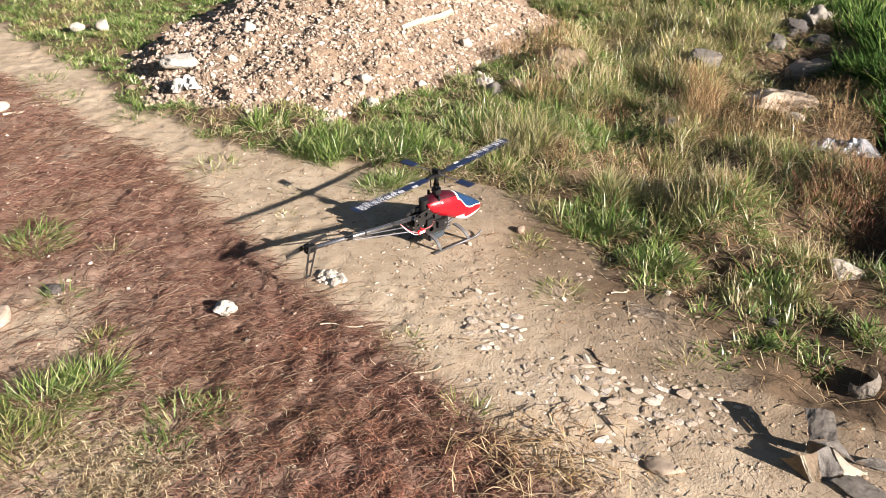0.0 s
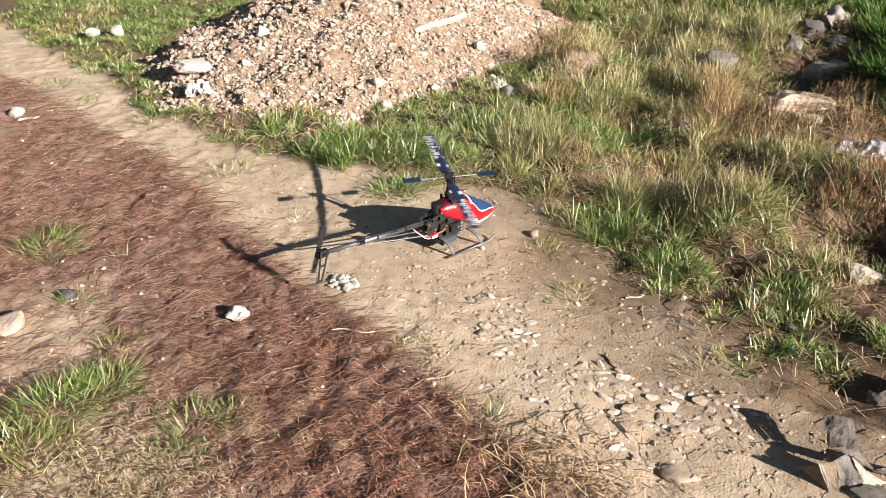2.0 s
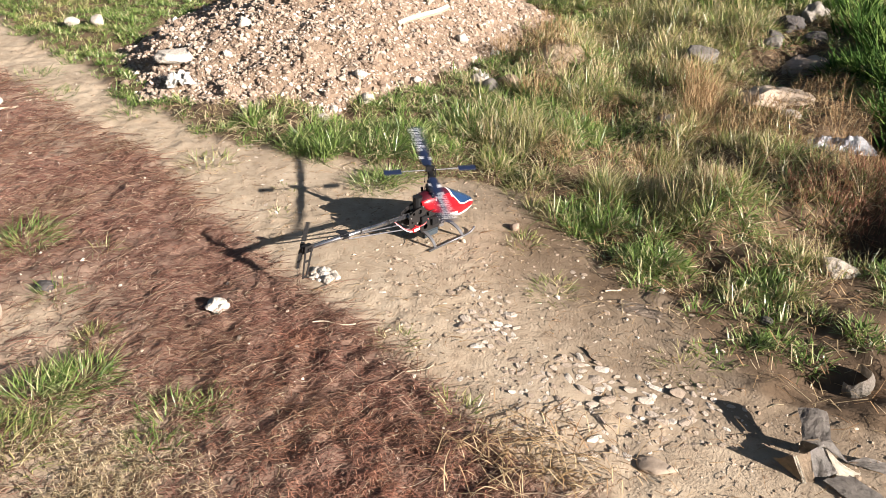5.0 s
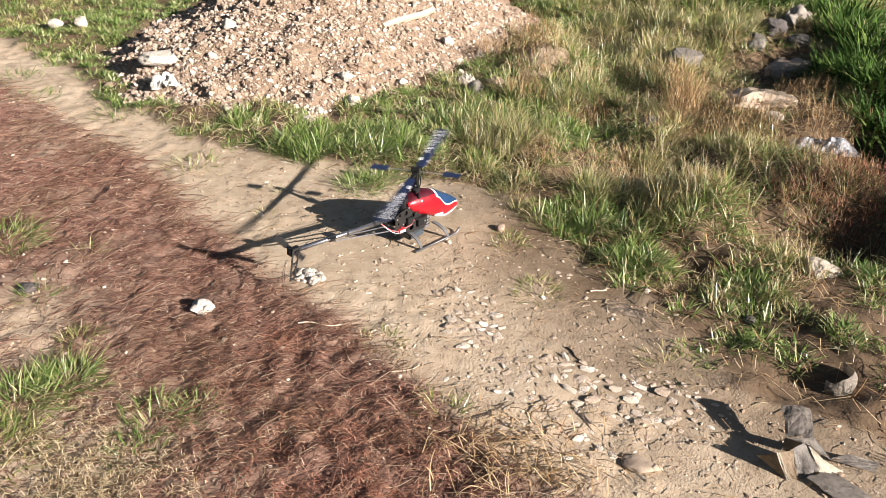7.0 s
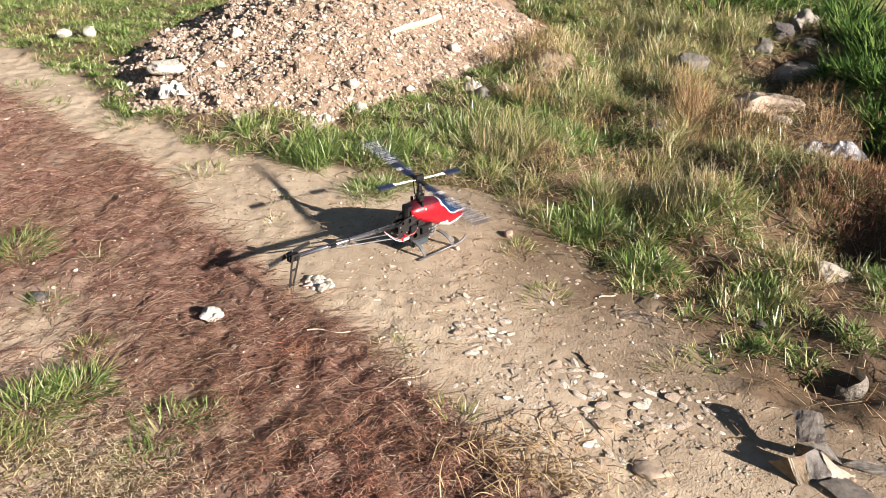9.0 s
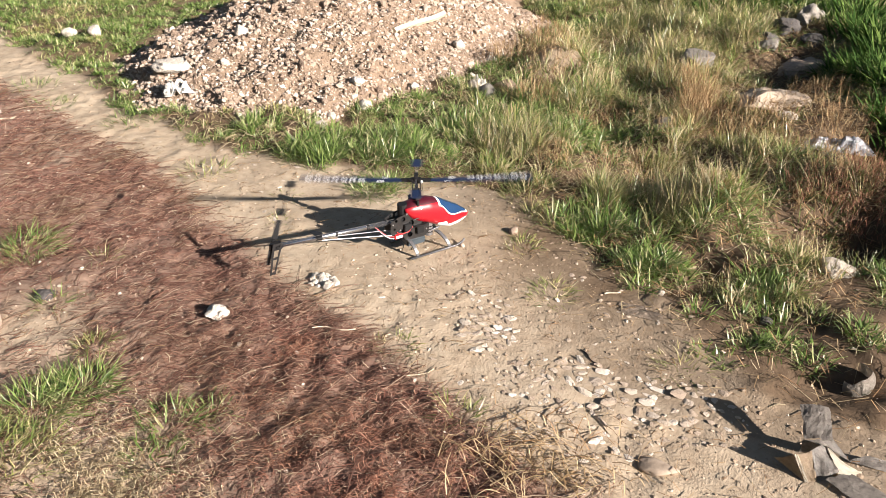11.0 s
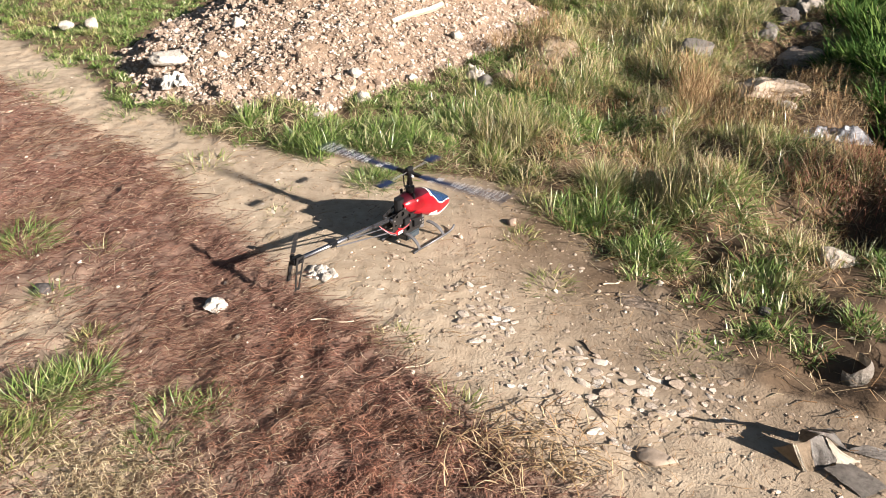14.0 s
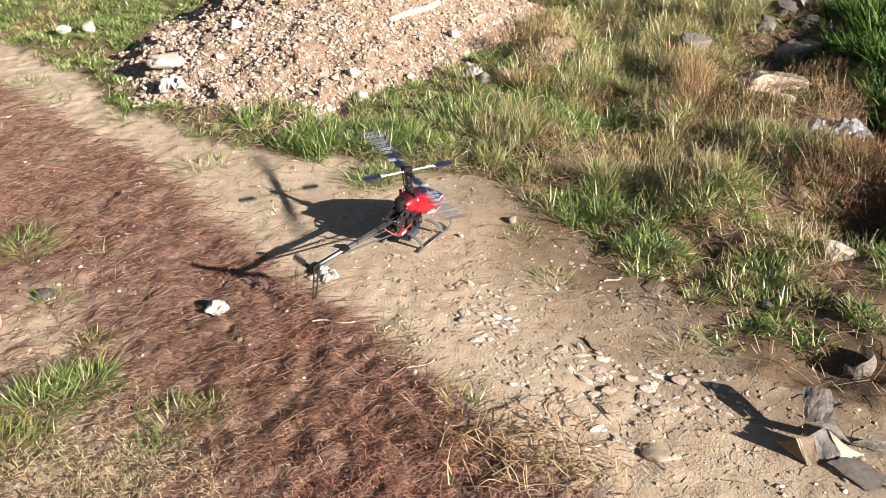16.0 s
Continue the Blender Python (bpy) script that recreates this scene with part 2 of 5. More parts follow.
def build_ground():
    xs, ys = grid_lines(-2.6, 2.6, 0.0135, 400), grid_lines(1.1, 5.6, 0.0135, 400)
    gx, gy = np.meshgrid(xs, ys)
    verts = np.stack([gx, gy, ground_z(gx, gy)], -1).reshape(-1, 3)
    n, m = len(xs), len(ys)
    i = (np.arange(m - 1)[:, None] * n + np.arange(n - 1)[None, :]).ravel()
    ob = soup("ground", verts, np.stack([i, i + 1, i + n + 1, i + n], 1), EARTH, shade=True)
    cover = np.ones((len(verts), 4), np.float32)
    cover[:, 0] = litter_at(verts[:, 0], verts[:, 1])
    fringe = smooth(-0.36, 0.02, verts[:, 0] - edge_x(GRASS_EDGE, verts[:, 1]) + 0.14 * smooth(1.95, 1.5, verts[:, 1]) + 0.16 * rough(verts[:, 0], verts[:, 1], 0.2, 23)) * smooth(3.3, 2.6, verts[:, 1])
    cover[:, 1] = np.maximum(grass_at(verts[:, 0], verts[:, 1]), 0.55 * fringe)
    cover[:, 1] *= 1 - 0.9 * disc(verts[:, 0], verts[:, 1], 0.58, 4.25, 0.17)
    cover[:, 2] = 0.9 * disc(verts[:, 0], verts[:, 1], 0.52, 2.16, 0.13) + 0.5 * disc(verts[:, 0], verts[:, 1], 0.25, 2.33, 0.2) + 0.85 * disc(verts[:, 0], verts[:, 1], 0.36, 2.52, 0.16)
    ob.data.color_attributes.new("cover", "FLOAT_COLOR", "POINT").data.foreach_set("color", cover.ravel())
    return tagged(ob, "dry earth path between brown litter and rough grass", "ground", kind="structure")


ground = build_ground()


# ---- loose small matter in arrays ----
def ico():
    bm = bmesh.new()
    bmesh.ops.create_icosphere(bm, subdivisions=1, radius=1)
    v = np.array([q.co[:] for q in bm.verts])
    f = np.array([[q.index for q in face.verts] for face in bm.faces])
    bm.free()
    return v, f


ICO_V, ICO_F = ico()


def turns(n):
    """Random rotation matrices."""
    q = rng.normal(size=(n, 4))
    q /= np.linalg.norm(q, axis=1)[:, None]
    w, x, y, z = q.T
    return np.stack([1 - 2 * (y * y + z * z), 2 * (x * y - z * w), 2 * (x * z + y * w), 2 * (x * y + z * w), 1 - 2 * (x * x + z * z), 2 * (y * z - x * w),
                     2 * (x * z - y * w), 2 * (y * z + x * w), 1 - 2 * (x * x + y * y)], 1).reshape(-1, 3, 3)


def lumps(at, size, flat=0.7, jag=0.22):
    """Broken little stones at the points given."""
    n, k = len(at), len(ICO_V)
    v = ICO_V[None] * (1 + jag * rng.normal(size=(n, k, 1)))
    v = v * rng.uniform(0.6, 1.2, (n, 1, 3))
    v = np.einsum("nij,nkj->nki", turns(n), v) * np.asarray(size)[:, None, None]
    v[:, :, 2] *= flat
    v += np.asarray(at)[:, None, :]
    f = ICO_F[None] + (np.arange(n) * k)[:, None, None]
    return v.reshape(-1, 3), f.reshape(-1, 3)


def blades(at, azimuth, length, width, lean, droop, segs=3):
    """Curved tapering blades: they rise from their foot, lean and droop."""
    n = len(at)
    t = np.linspace(0, 1, segs + 1)[None, :]
    L, le, dr = (length / (1 + 0.45 * droop))[:, None], lean[:, None], droop[:, None]
    run = L * (le * t + dr * t * t)
    up = L * (np.sqrt(np.clip(1 - le * le, 0.02, 1)) * t - 0.55 * dr * t * t)
    ca, sa = np.cos(azimuth)[:, None], np.sin(azimuth)[:, None]
    twist = azimuth[:, None] + np.pi / 2 + rng.normal(0, 0.5, (n, 1))
    half = 0.5 * width[:, None] * (1 - 0.85 * t ** 1.6)
    mid = np.stack([at[:, 0:1] + ca * run, at[:, 1:2] + sa * run, at[:, 2:3] + up], -1)
    side = np.stack([np.cos(twist) * half, np.sin(twist) * half, 0.25 * half], -1)
    v = np.stack([mid - side, mid + side], 2).reshape(n, -1, 3)
    k = np.arange(segs) * 2
    f = np.stack([k, k + 1, k + 3, k + 2], 1)[None] + (np.arange(n) * (segs + 1) * 2)[:, None, None]
    return v.reshape(-1, 3), f.reshape(-1, 4)


def stems(at, azimuth, length, radius, rise, bend, segs=4):
    """Round-ish lying stems, three-sided, that bend in the plane and hump a little."""
    n = len(at)
    t = np.linspace(0, 1, segs + 1)[None, :]
    a = azimuth[:, None] + bend[:, None] * (t - 0.5)
    step = length[:, None] / segs
    dx, dy = np.cos(a) * step, np.sin(a) * step
    x = at[:, 0:1] + np.cumsum(dx, 1) - dx
    y = at[:, 1:2] + np.cumsum(dy, 1) - dy
    hump = rise[:, None] * np.sin(np.pi * np.clip(t * rng.uniform(0.7, 1.3, (n, 1)), 0, 1))
    z = ground_z(x, y) + at[:, 2:3] + hump
    r = radius[:, None] * (1 - 0.5 * t)
    rings = []
    for k in range(3):
        q = 2 * np.pi * k / 3 + 0.5
        rings.append(np.stack([x - np.sin(a) * r * np.cos(q), y + np.cos(a) * r * np.cos(q), z + r * np.sin(q)], -1))
    v = np.stack(rings, 2).reshape(n, -1, 3)
    faces = []
    for s in range(segs):
        for k in range(3):
            j = (k + 1) % 3
            faces.append((s * 3 + k, s * 3 + j, s * 3 + 3 + j, s * 3 + 3 + k))
    f = np.array(faces)[None] + (np.arange(n) * (segs + 1) * 3)[:, None, None]
    return v.reshape(-1, 3), f.reshape(-1, 4)


def joined(pieces):
    vs, fs, base = [], [], 0
    for v, f in pieces:
        vs.append(v)
        fs.append(f + base)
        base += len(v)
    return np.concatenate(vs), np.concatenate(fs)


def scatter(n, x0, x1, y0, y1, weight):
    """Points of that stretch kept by a weight between 0 and 1."""
    x, y = rng.uniform(x0, x1, n), rng.uniform(y0, y1, n)
    keep = rng.uniform(0, 1, n) < weight(x, y)
    return x[keep], y[keep]


def on_ground(x, y, lift=0.0):
    return np.stack([x, y, ground_z(x, y) + lift], 1)


def tussock(x, y, count, spread, length, width=0.0035, lean=0.45, droop=1.1):
    """The blades of one tuft, fanning out from its foot."""
    a = rng.uniform(0, 2 * np.pi, count)
    r = spread * np.sqrt(rng.uniform(0, 1, count))
    px, py = x + r * np.cos(a), y + r * np.sin(a)
    out = a + rng.normal(0, 0.6, count)
    return blades(on_ground(px, py, -0.006), out, length * rng.uniform(0.5, 1.15, count), width * rng.uniform(0.7, 1.3, count),
                  np.clip(rng.normal(lean, 0.25, count) * (0.35 + r / spread * 0.65), -0.2, 0.92), rng.uniform(0.05, droop, count))


# ---- rubble heap ----
def heap_z(x, y):
    r = np.sqrt(((x + 0.64 - 0.22 * (y - 4.4)) / 1.10) ** 2 + ((y - 5.05) / 1.5) ** 2) + 0.10 * rough(x, y, 0.5, 41)
    z = 0.45 * (1 - np.clip(r, 0, 2) ** 1.12) + 0.034 * rough(x, y, 0.16, 43) + 0.018 * rough(x, y, 0.05, 44, 2)
    return z


def build_heap():
    xs, ys = np.arange(-2.2, 1.2, 0.014), np.arange(3.2, 6.9, 0.014)
    gx, gy = np.meshgrid(xs, ys)
    gz = np.maximum(heap_z(gx, gy), ground_z(gx, gy) - 0.08)
    n, m = len(xs), len(ys)
    i = (np.arange(m - 1)[:, None] * n + np.arange(n - 1)[None, :]).ravel()
    quads = np.stack([i, i + 1, i + n + 1, i + n], 1)
    over = (heap_z(gx, gy) > ground_z(gx, gy) - 0.05).ravel()
    quads = quads[over[quads].any(1)]
    used = np.unique(quads)
    index = np.full(n * m, -1)
    index[used] = np.arange(len(used))
    verts = np.stack([gx, gy, gz], -1).reshape(-1, 3)[used]
    heap = soup("rubble_heap", verts, index[quads], RUBBLE, shade=True)
    tagged(heap, "heap of pale crumbled mortar and stone rubble", "rubble heap")
    inside = lambda x, y: (heap_z(x, y) > ground_z(x, y) - 0.01).astype(float)
    x, y = scatter(60000, -2.0, 1.2, 3.4, 5.4, inside)
    size = 0.003 + 0.013 * rng.uniform(0, 1, len(x)) ** 4
    v, f = lumps(np.stack([x, y, heap_z(x, y) + size * 0.12], 1), size, 0.75, 0.3)
    tagged(soup("gravel", v, f, RUBBLE_STONE, heap), kind="stuff")
    bm_meshes = []
    for k in range(6):
        v, f = lumps(np.zeros((1, 3)), np.ones(1), 0.8, 0.16)
        me = bpy.data.meshes.new("stone")
        me.from_pydata(v.tolist(), [], f.tolist())
        me.materials.append(RUBBLE_STONE)
        bm_meshes.append(me)
    x, y = scatter(700, -1.9, 0.7, 3.45, 5.2, inside)
    for px, py in list(zip(x, y))[:290]:
        s = 0.009 + 0.019 * rng.uniform() ** 3
        ob = new("stone", bm_meshes[rng.integers(6)])
        ob.parent = heap
        ob.matrix_basis = Matrix.LocRotScale((px, py, float(heap_z(px, py)) + s * 0.3), Euler(rng.uniform(0, 6.28, 3).tolist()), (s, s, s))
    return heap


heap = build_heap()


def not_heap(x, y):
    return (heap_z(x, y) < ground_z(x, y) - 0.01).astype(float)


# ---- litter of brown stems ----
def build_litter():
    thick = lambda x, y: litter_at(x, y) * np.clip(0.75 + 0.5 * rough(x, y, 0.3, 51) + 0.75 * rough(x, y, 0.07, 52, 2), 0.12, 1) * np.where(y < 2.0, 1.0, np.where(y < 3.4, 0.75, 0.4))
    pieces = []
    for tries, short, long, segs, wide, bend in ((190000, 0.010, 0.042, 2, (0.0005, 0.0011), 0.9), (16000, 0.05, 0.17, 4, (0.0005, 0.0012), 0.7)):
        x, y = scatter(tries, -2.6, 0.7, 1.05, 4.6, lambda x, y: thick(x, y) * (x > -0.62 * y - 0.3))
        n = len(x)
        along = np.where(rng.uniform(size=n) < 0.55, rng.normal(0.5, 0.5, n), rng.uniform(0, 2 * np.pi, n))
        far = 1 + 0.35 * smooth(2.2, 3.6, y)
        pieces.append(stems(np.stack([x, y, rng.uniform(0.0, 0.007, n)], 1), along, rng.uniform(short, long, n), rng.uniform(*wide, n) * far, rng.uniform(0, 0.009, n), rng.normal(0, bend, n), segs))
    x, y = scatter(2600, -2.2, 0.5, 1.1, 4.2, lambda x, y: litter_at(x, y) * smooth(-0.2, 0.5, rough(x, y, 0.25, 54, 2)))
    v, f = lumps(on_ground(x, y, 0.004), 0.002 + 0.006 * rng.uniform(0, 1, len(x)) ** 3, 0.6)
    tagged(soup("pale_chips", v, f, PEBBLE), "pale stone chips among brown stems", "stone chips", kind="stuff")
    clump = lambda x, y: litter_at(x, y) * np.clip(0.9 * disc(x, y, -0.20, 1.42, 0.17) + 0.8 * disc(x, y, -0.37, 1.87, 0.06) + 0.5 * disc(x, y, -0.02, 1.36, 0.12) + 0.25 * disc(x, y, -0.45, 1.6, 0.2), 0, 1) * smooth(-0.5, 0.2, rough(x, y, 0.06, 53, 2))
    x, y = scatter(30000, -0.9, 0.4, 1.1, 2.1, clump)
    n = len(x)
    v, f = stems(np.stack([x, y, rng.uniform(0.001, 0.008, n)], 1), rng.uniform(0, 6.28, n), rng.uniform(0.012, 0.045, n), rng.uniform(0.0005, 0.0011, n), rng.uniform(0, 0.012, n), rng.normal(0, 1.3, n), 3)
    tagged(soup("rust_roots", v, f, RUST), "clumps of rust-red dead roots on brown litter", "plant litter", kind="stuff")
    v, f = joined(pieces)
    return tagged(soup("stem_litter", v, f, RUSSET), "matted reddish-brown dead plant stems on earth", "plant litter", kind="stuff")


build_litter()


# ---- crumbs of earth and grit on the path ----
def build_crumbs():
    x, y = scatter(70000, -2.4, 1.4, 1.0, 4.6, lambda x, y: (1 - 0.75 * grass_at(x, y)) * (1 - 0.9 * litter_at(x, y)) * (0.45 + 0.3 * rough(x, y, 0.25, 61)) * np.where(y < 3.2, 1.0, 0.4))
    size = 0.0011 + 0.0066 * rng.uniform(0, 1, len(x)) ** 5
    v, f = lumps(on_ground(x, y, 0.0) + np.stack([0 * x, 0 * x, size * 0.05], 1), size, 0.5)
    return tagged(soup("earth_crumbs", v, f, CLOD), "small clods and grit strewn on dry earth", "grit", kind="stuff")


build_crumbs()


def build_clods():
    """Low flat clods, the crumbled skin of the earth and of the soil under the stems."""
    for name, n, weight, paint, big, label in (
            ("earth_clods", 26000, lambda x, y: (1 - grass_at(x, y)) * (1 - litter_at(x, y)) * np.clip(0.3 + 0.9 * rough(x, y, 0.3, 63, 2), 0.03, 1), CLOD, 0.0075, "low flat clods on the dry earth path"),
            ("litter_clods", 22000, lambda x, y: litter_at(x, y) * (0.5 + 0.5 * rough(x, y, 0.2, 64)), BROWN_CLOD, 0.0075, "brown soil clods under dead stems")):
        x, y = scatter(n, -2.0, 1.2, 1.05, 3.8, lambda x, y: weight(x, y) * (np.abs(x) < 0.6 * y + 0.2))
        size = 0.002 + big * rng.uniform(0, 1, len(x)) ** 2.5
        v, f = lumps(on_ground(x, y, -0.0012), size, 0.3, 0.3)
        tagged(soup(name, v, f, paint), label, "clods", kind="stuff")


build_clods()


# ---- rough grass ----
def build_meadow():
    bare = ((0.50, 2.87, 0.09), (0.59, 2.92, 0.09), (0.60, 2.42, 0.06), (1.38, 2.38, 0.13), (0.97, 2.30, 0.05), (1.62, 2.86, 0.22), (1.58, 3.10, 0.16), (1.74, 3.30, 0.18), (1.15, 2.52, 0.09), (0.98, 3.42, 0.09), (0.72, 2.95, 0.07), (0.78, 3.10, 0.08), (0.66, 3.55, 0.08),
            (1.05, 3.75, 0.09), (0.80, 1.88, 0.10), (1.05, 1.80, 0.09), (0.75, 2.55, 0.05), (1.2, 2.75, 0.08), (1.72, 4.30, 0.22), (0.55, 4.20, 0.14), (1.5, 3.6, 0.14), (-0.62, 3.36, 0.09), (-1.05, 3.62, 0.10))
    fresh_spots = ((0.50, 2.56, 0.13), (0.66, 2.27, 0.10), (0.97, 2.16, 0.10), (0.62, 3.35, 0.2), (1.45, 2.15, 0.12), (0.45, 3.7, 0.15), (0.88, 1.86, 0.06))
    dry_spots = ((0.87, 2.70, 0.16), (0.28, 3.30, 0.14), (1.0, 3.0, 0.25), (1.15, 2.32, 0.10), (0.75, 3.75, 0.2), (1.42, 2.65, 0.2), (1.15, 4.5, 0.4), (1.5, 5.0, 0.5))
    near = lambda x, y, spots: sum(disc(x, y, *q) for q in spots)

    def weight(x, y):
        clump = 0.20 + 0.95 * rough(x, y, 0.24, 9, 2) + 0.55 * rough(x, y, 0.10, 71, 2) + 0.55 * smooth(-0.2, -1.2, x) + 0.5 * near(x, y, fresh_spots) + 0.5 * near(x, y, dry_spots) + 0.25 * smooth(3.3, 4.5, y) + 0.55 * smooth(0.5, 0.2, x) * smooth(3.0, 3.2, y)
        return grass_at(x, y) * not_heap(x, y) * np.clip(0.02 + smooth(0.0, 0.5, clump), 0, 1) * np.clip(1 - 1.1 * near(x, y, bare), 0, 1) * (0.6 + 0.4 * smooth(1.7, 2.1, y))
    lush, yellow, straw = [], [], []
    x, y = scatter(14000, -3.0, 3.0, 1.2, 6.6, lambda x, y: weight(x, y) * (np.abs(x) < 0.62 * y + 0.35))
    fresh = 0.66 + 1.1 * rough(x, y, 0.4, 75, 2) + np.where(x < 0.1, 0.5, 0.0) + 0.8 * near(x, y, fresh_spots) - 0.9 * near(x, y, dry_spots)
    high = (0.058 + 0.038 * smooth(-0.3, 0.6, rough(x, y, 0.28, 77, 2)) * smooth(-0.3, 0.4, x) + 0.03 * near(x, y, dry_spots) + 0.02 * near(x, y, fresh_spots)) * (0.62 + 0.38 * smooth(1.8, 2.6, y)) * (1 - 0.25 * smooth(-0.3, -1.0, x))
    far = 1 + 0.5 * smooth(2.4, 4.2, y)
    for px, py, new_growth, tall, wide in zip(x.tolist(), y.tolist(), fresh.tolist(), high.tolist(), far.tolist()):
        size = tall * rng.uniform(0.7, 1.25)
        if rng.uniform() < new_growth:
            lush.append(tussock(px, py, int(rng.uniform(22, 46)), rng.uniform(0.016, 0.040), size, 0.0038 * wide, 0.66, 1.2))
        else:
            yellow.append(tussock(px, py, int(rng.uniform(20, 40)), rng.uniform(0.014, 0.034), size * 1.15, 0.0029 * wide, 0.58, 1.0))
            if px > -0.1 and rng.uniform() < 0.5:
                straw.append(tussock(px, py, int(rng.uniform(4, 12)), 0.04, size * 1.35, 0.0022 * wide, 0.62, 0.8))
    for cx, cy, spread, n in ((-0.48, 3.22, 0.11, 26), (-0.15, 3.24, 0.12, 34), (0.10, 3.40, 0.13, 26), (-0.80, 3.46, 0.09, 8), (0.50, 2.56, 0.09, 26), (0.66, 2.27, 0.07, 20), (0.97, 2.16, 0.08, 18), (0.88, 1.86, 0.05, 6), (0.72, 1.80, 0.04, 2), (1.00, 1.96, 0.09, 5), (1.12, 1.86, 0.07, 4), (0.95, 1.78, 0.05, 2), (0.78, 2.02, 0.06, 2), (0.62, 3.40, 0.16, 16), (0.95, 4.4, 0.3, 20), (1.35, 2.12, 0.1, 10)):
        for k in range(n):
            px, py = cx + rng.normal(0, spread * 0.6), cy + rng.normal(0, spread * 0.6)
            if float(heap_z(np.array(px), np.array(py))) < float(ground_z(px, py)):
                lush.append(tussock(px, py, 44, 0.036, rng.uniform(0.07, 0.115) * (0.5 + 0.5 * float(smooth(1.8, 2.7, py))), 0.0048, 0.58, 0.9))
    for cx, cy, spread, n, tall in ((0.87, 2.70, 0.15, 26, 0.145), (1.0, 2.95, 0.24, 14, 0.12), (0.30, 3.22, 0.14, 34, 0.12), (1.16, 2.28, 0.09, 14, 0.10), (1.02, 2.04, 0.10, 10, 0.06), (0.82, 2.12, 0.07, 6, 0.06), (0.75, 3.9, 0.26, 22, 0.15), (0.64, 2.78, 0.09, 16, 0.15), (1.5, 2.3, 0.16, 10, 0.12), (1.22, 3.30, 0.2, 24, 0.09), (1.0, 3.5, 0.15, 14, 0.09)):
        for k in range(n):
            px, py = cx + rng.normal(0, spread * 0.6), cy + rng.normal(0, spread * 0.6)
            if float(grass_at(px, py)) < 0.5:
                continue
            yellow.append(tussock(px, py, 30, 0.03, tall * rng.uniform(0.7, 1.1), 0.0032, 0.42, 0.7))
            straw.append(tussock(px, py, 14, 0.035, tall * rng.uniform(0.8, 1.35), 0.0021, 0.45, 0.6))
    for name, pieces, paint, label in (("lush_grass", lush, LUSH, "fresh green grass tufts along the earth path"),
                                       ("yellowing_grass", yellow, YELLOW, "yellowing rough grass on uneven ground"),
                                       ("dead_grass", straw, STRAW, "dry straw stalks among the rough grass")):
        v, f = joined(pieces)
        tagged(soup(name, v, f, paint), label, "grass", kind="stuff")


build_meadow()


# ---- model helicopter ----
CANOPY_RED = plain("red_gloss", (0.31, 0.004, 0.012), 0.34, 0.0, 0.01, 0.08, coat=0.4)
DARK_RED = plain("dark_red_opening", (0.055, 0.004, 0.010), 0.45, 0.0, 0.01, 0.3)
SILVER_TRIM = plain("silver_white_trim", (0.72, 0.70, 0.68), 0.35, 0.0, 0.01, 0.1)
TINTED = plain("dark_blue_window", (0.014, 0.04, 0.10), 0.15, 0.0, 0.02, 0.25, coat=0.0)
CARBON = plain("carbon_plate", (0.018, 0.017, 0.017), 0.36, 0.0, 0.003, 0.5, gloss=0.5)
BLACK = plain("black_plastic", (0.012, 0.012, 0.013), 0.5, 0.0, 0.01, 0.4, gloss=0.25)
ALLOY = plain("brushed_alloy", (0.55, 0.55, 0.58), 0.3, 0.9, 0.006, 0.2)
BOOM = plain("grey_alloy_tube", (0.52, 0.53, 0.57), 0.24, 0.95, 0.008, 0.25)
BRACE = plain("grey_rod", (0.20, 0.20, 0.215), 0.35, 0.7, 0.008, 0.25)
SKID = plain("grey_skid", (0.10, 0.10, 0.105), 0.35, 0.2, 0.008, 0.3)
NAVY = plain("navy_blade", (0.012, 0.02, 0.055), 0.35, 0.0, 0.02, 0.3)
WHITE = plain("white_print", (0.85, 0.86, 0.88), 0.5, 0.0, 0.01, 0.1)
RED_WIRE = plain("red_wire", (0.55, 0.015, 0.02), 0.45, 0.0, 0.01, 0.15)
BLUE_PACK = plain("blue_grey_pack", (0.045, 0.058, 0.068), 0.4, 0.0, 0.01, 0.3)


def tube(points, r, sides=8, bm=None):
    """A round bar along points."""
    bm = bm or bmesh.new()
    pts = [Vector(p) for p in points]
    rings = []
    for k, p in enumerate(pts):
        way = (pts[min(k + 1, len(pts) - 1)] - pts[max(k - 1, 0)]).normalized()
        side = way.cross(Vector((0, 0, 1)) if abs(way.z) < 0.9 else Vector((1, 0, 0))).normalized()
        up = side.cross(way)
        rings.append([bm.verts.new(p + r * (math.cos(a) * side + math.sin(a) * up)) for a in (2 * math.pi * j / sides for j in range(sides))])
    for a, b in zip(rings, rings[1:]):
        for j in range(sides):
            bm.faces.new((a[j], a[(j + 1) % sides], b[(j + 1) % sides], b[j]))
    bm.faces.new(rings[0])
    bm.faces.new(rings[-1][::-1])
    return bm


def block(x0, x1, y0, y1, z0, z1, bevel=0.001, bm=None):
    """A box with worn edges."""
    piece = bmesh.new()
    bmesh.ops.create_cube(piece, size=1)
    for v in piece.verts:
        v.co = ((x0 + x1) / 2 + v.co.x * (x1 - x0), (y0 + y1) / 2 + v.co.y * (y1 - y0), (z0 + z1) / 2 + v.co.z * (z1 - z0))
    if bevel:
        bmesh.ops.bevel(piece, geom=piece.edges[:], offset=bevel, segments=2, affect="EDGES")
    if bm is None:
        return piece
    me = bpy.data.meshes.new("piece")
    piece.to_mesh(me)
    piece.free()
    bm.from_mesh(me)
    bpy.data.meshes.remove(me)
    return bm


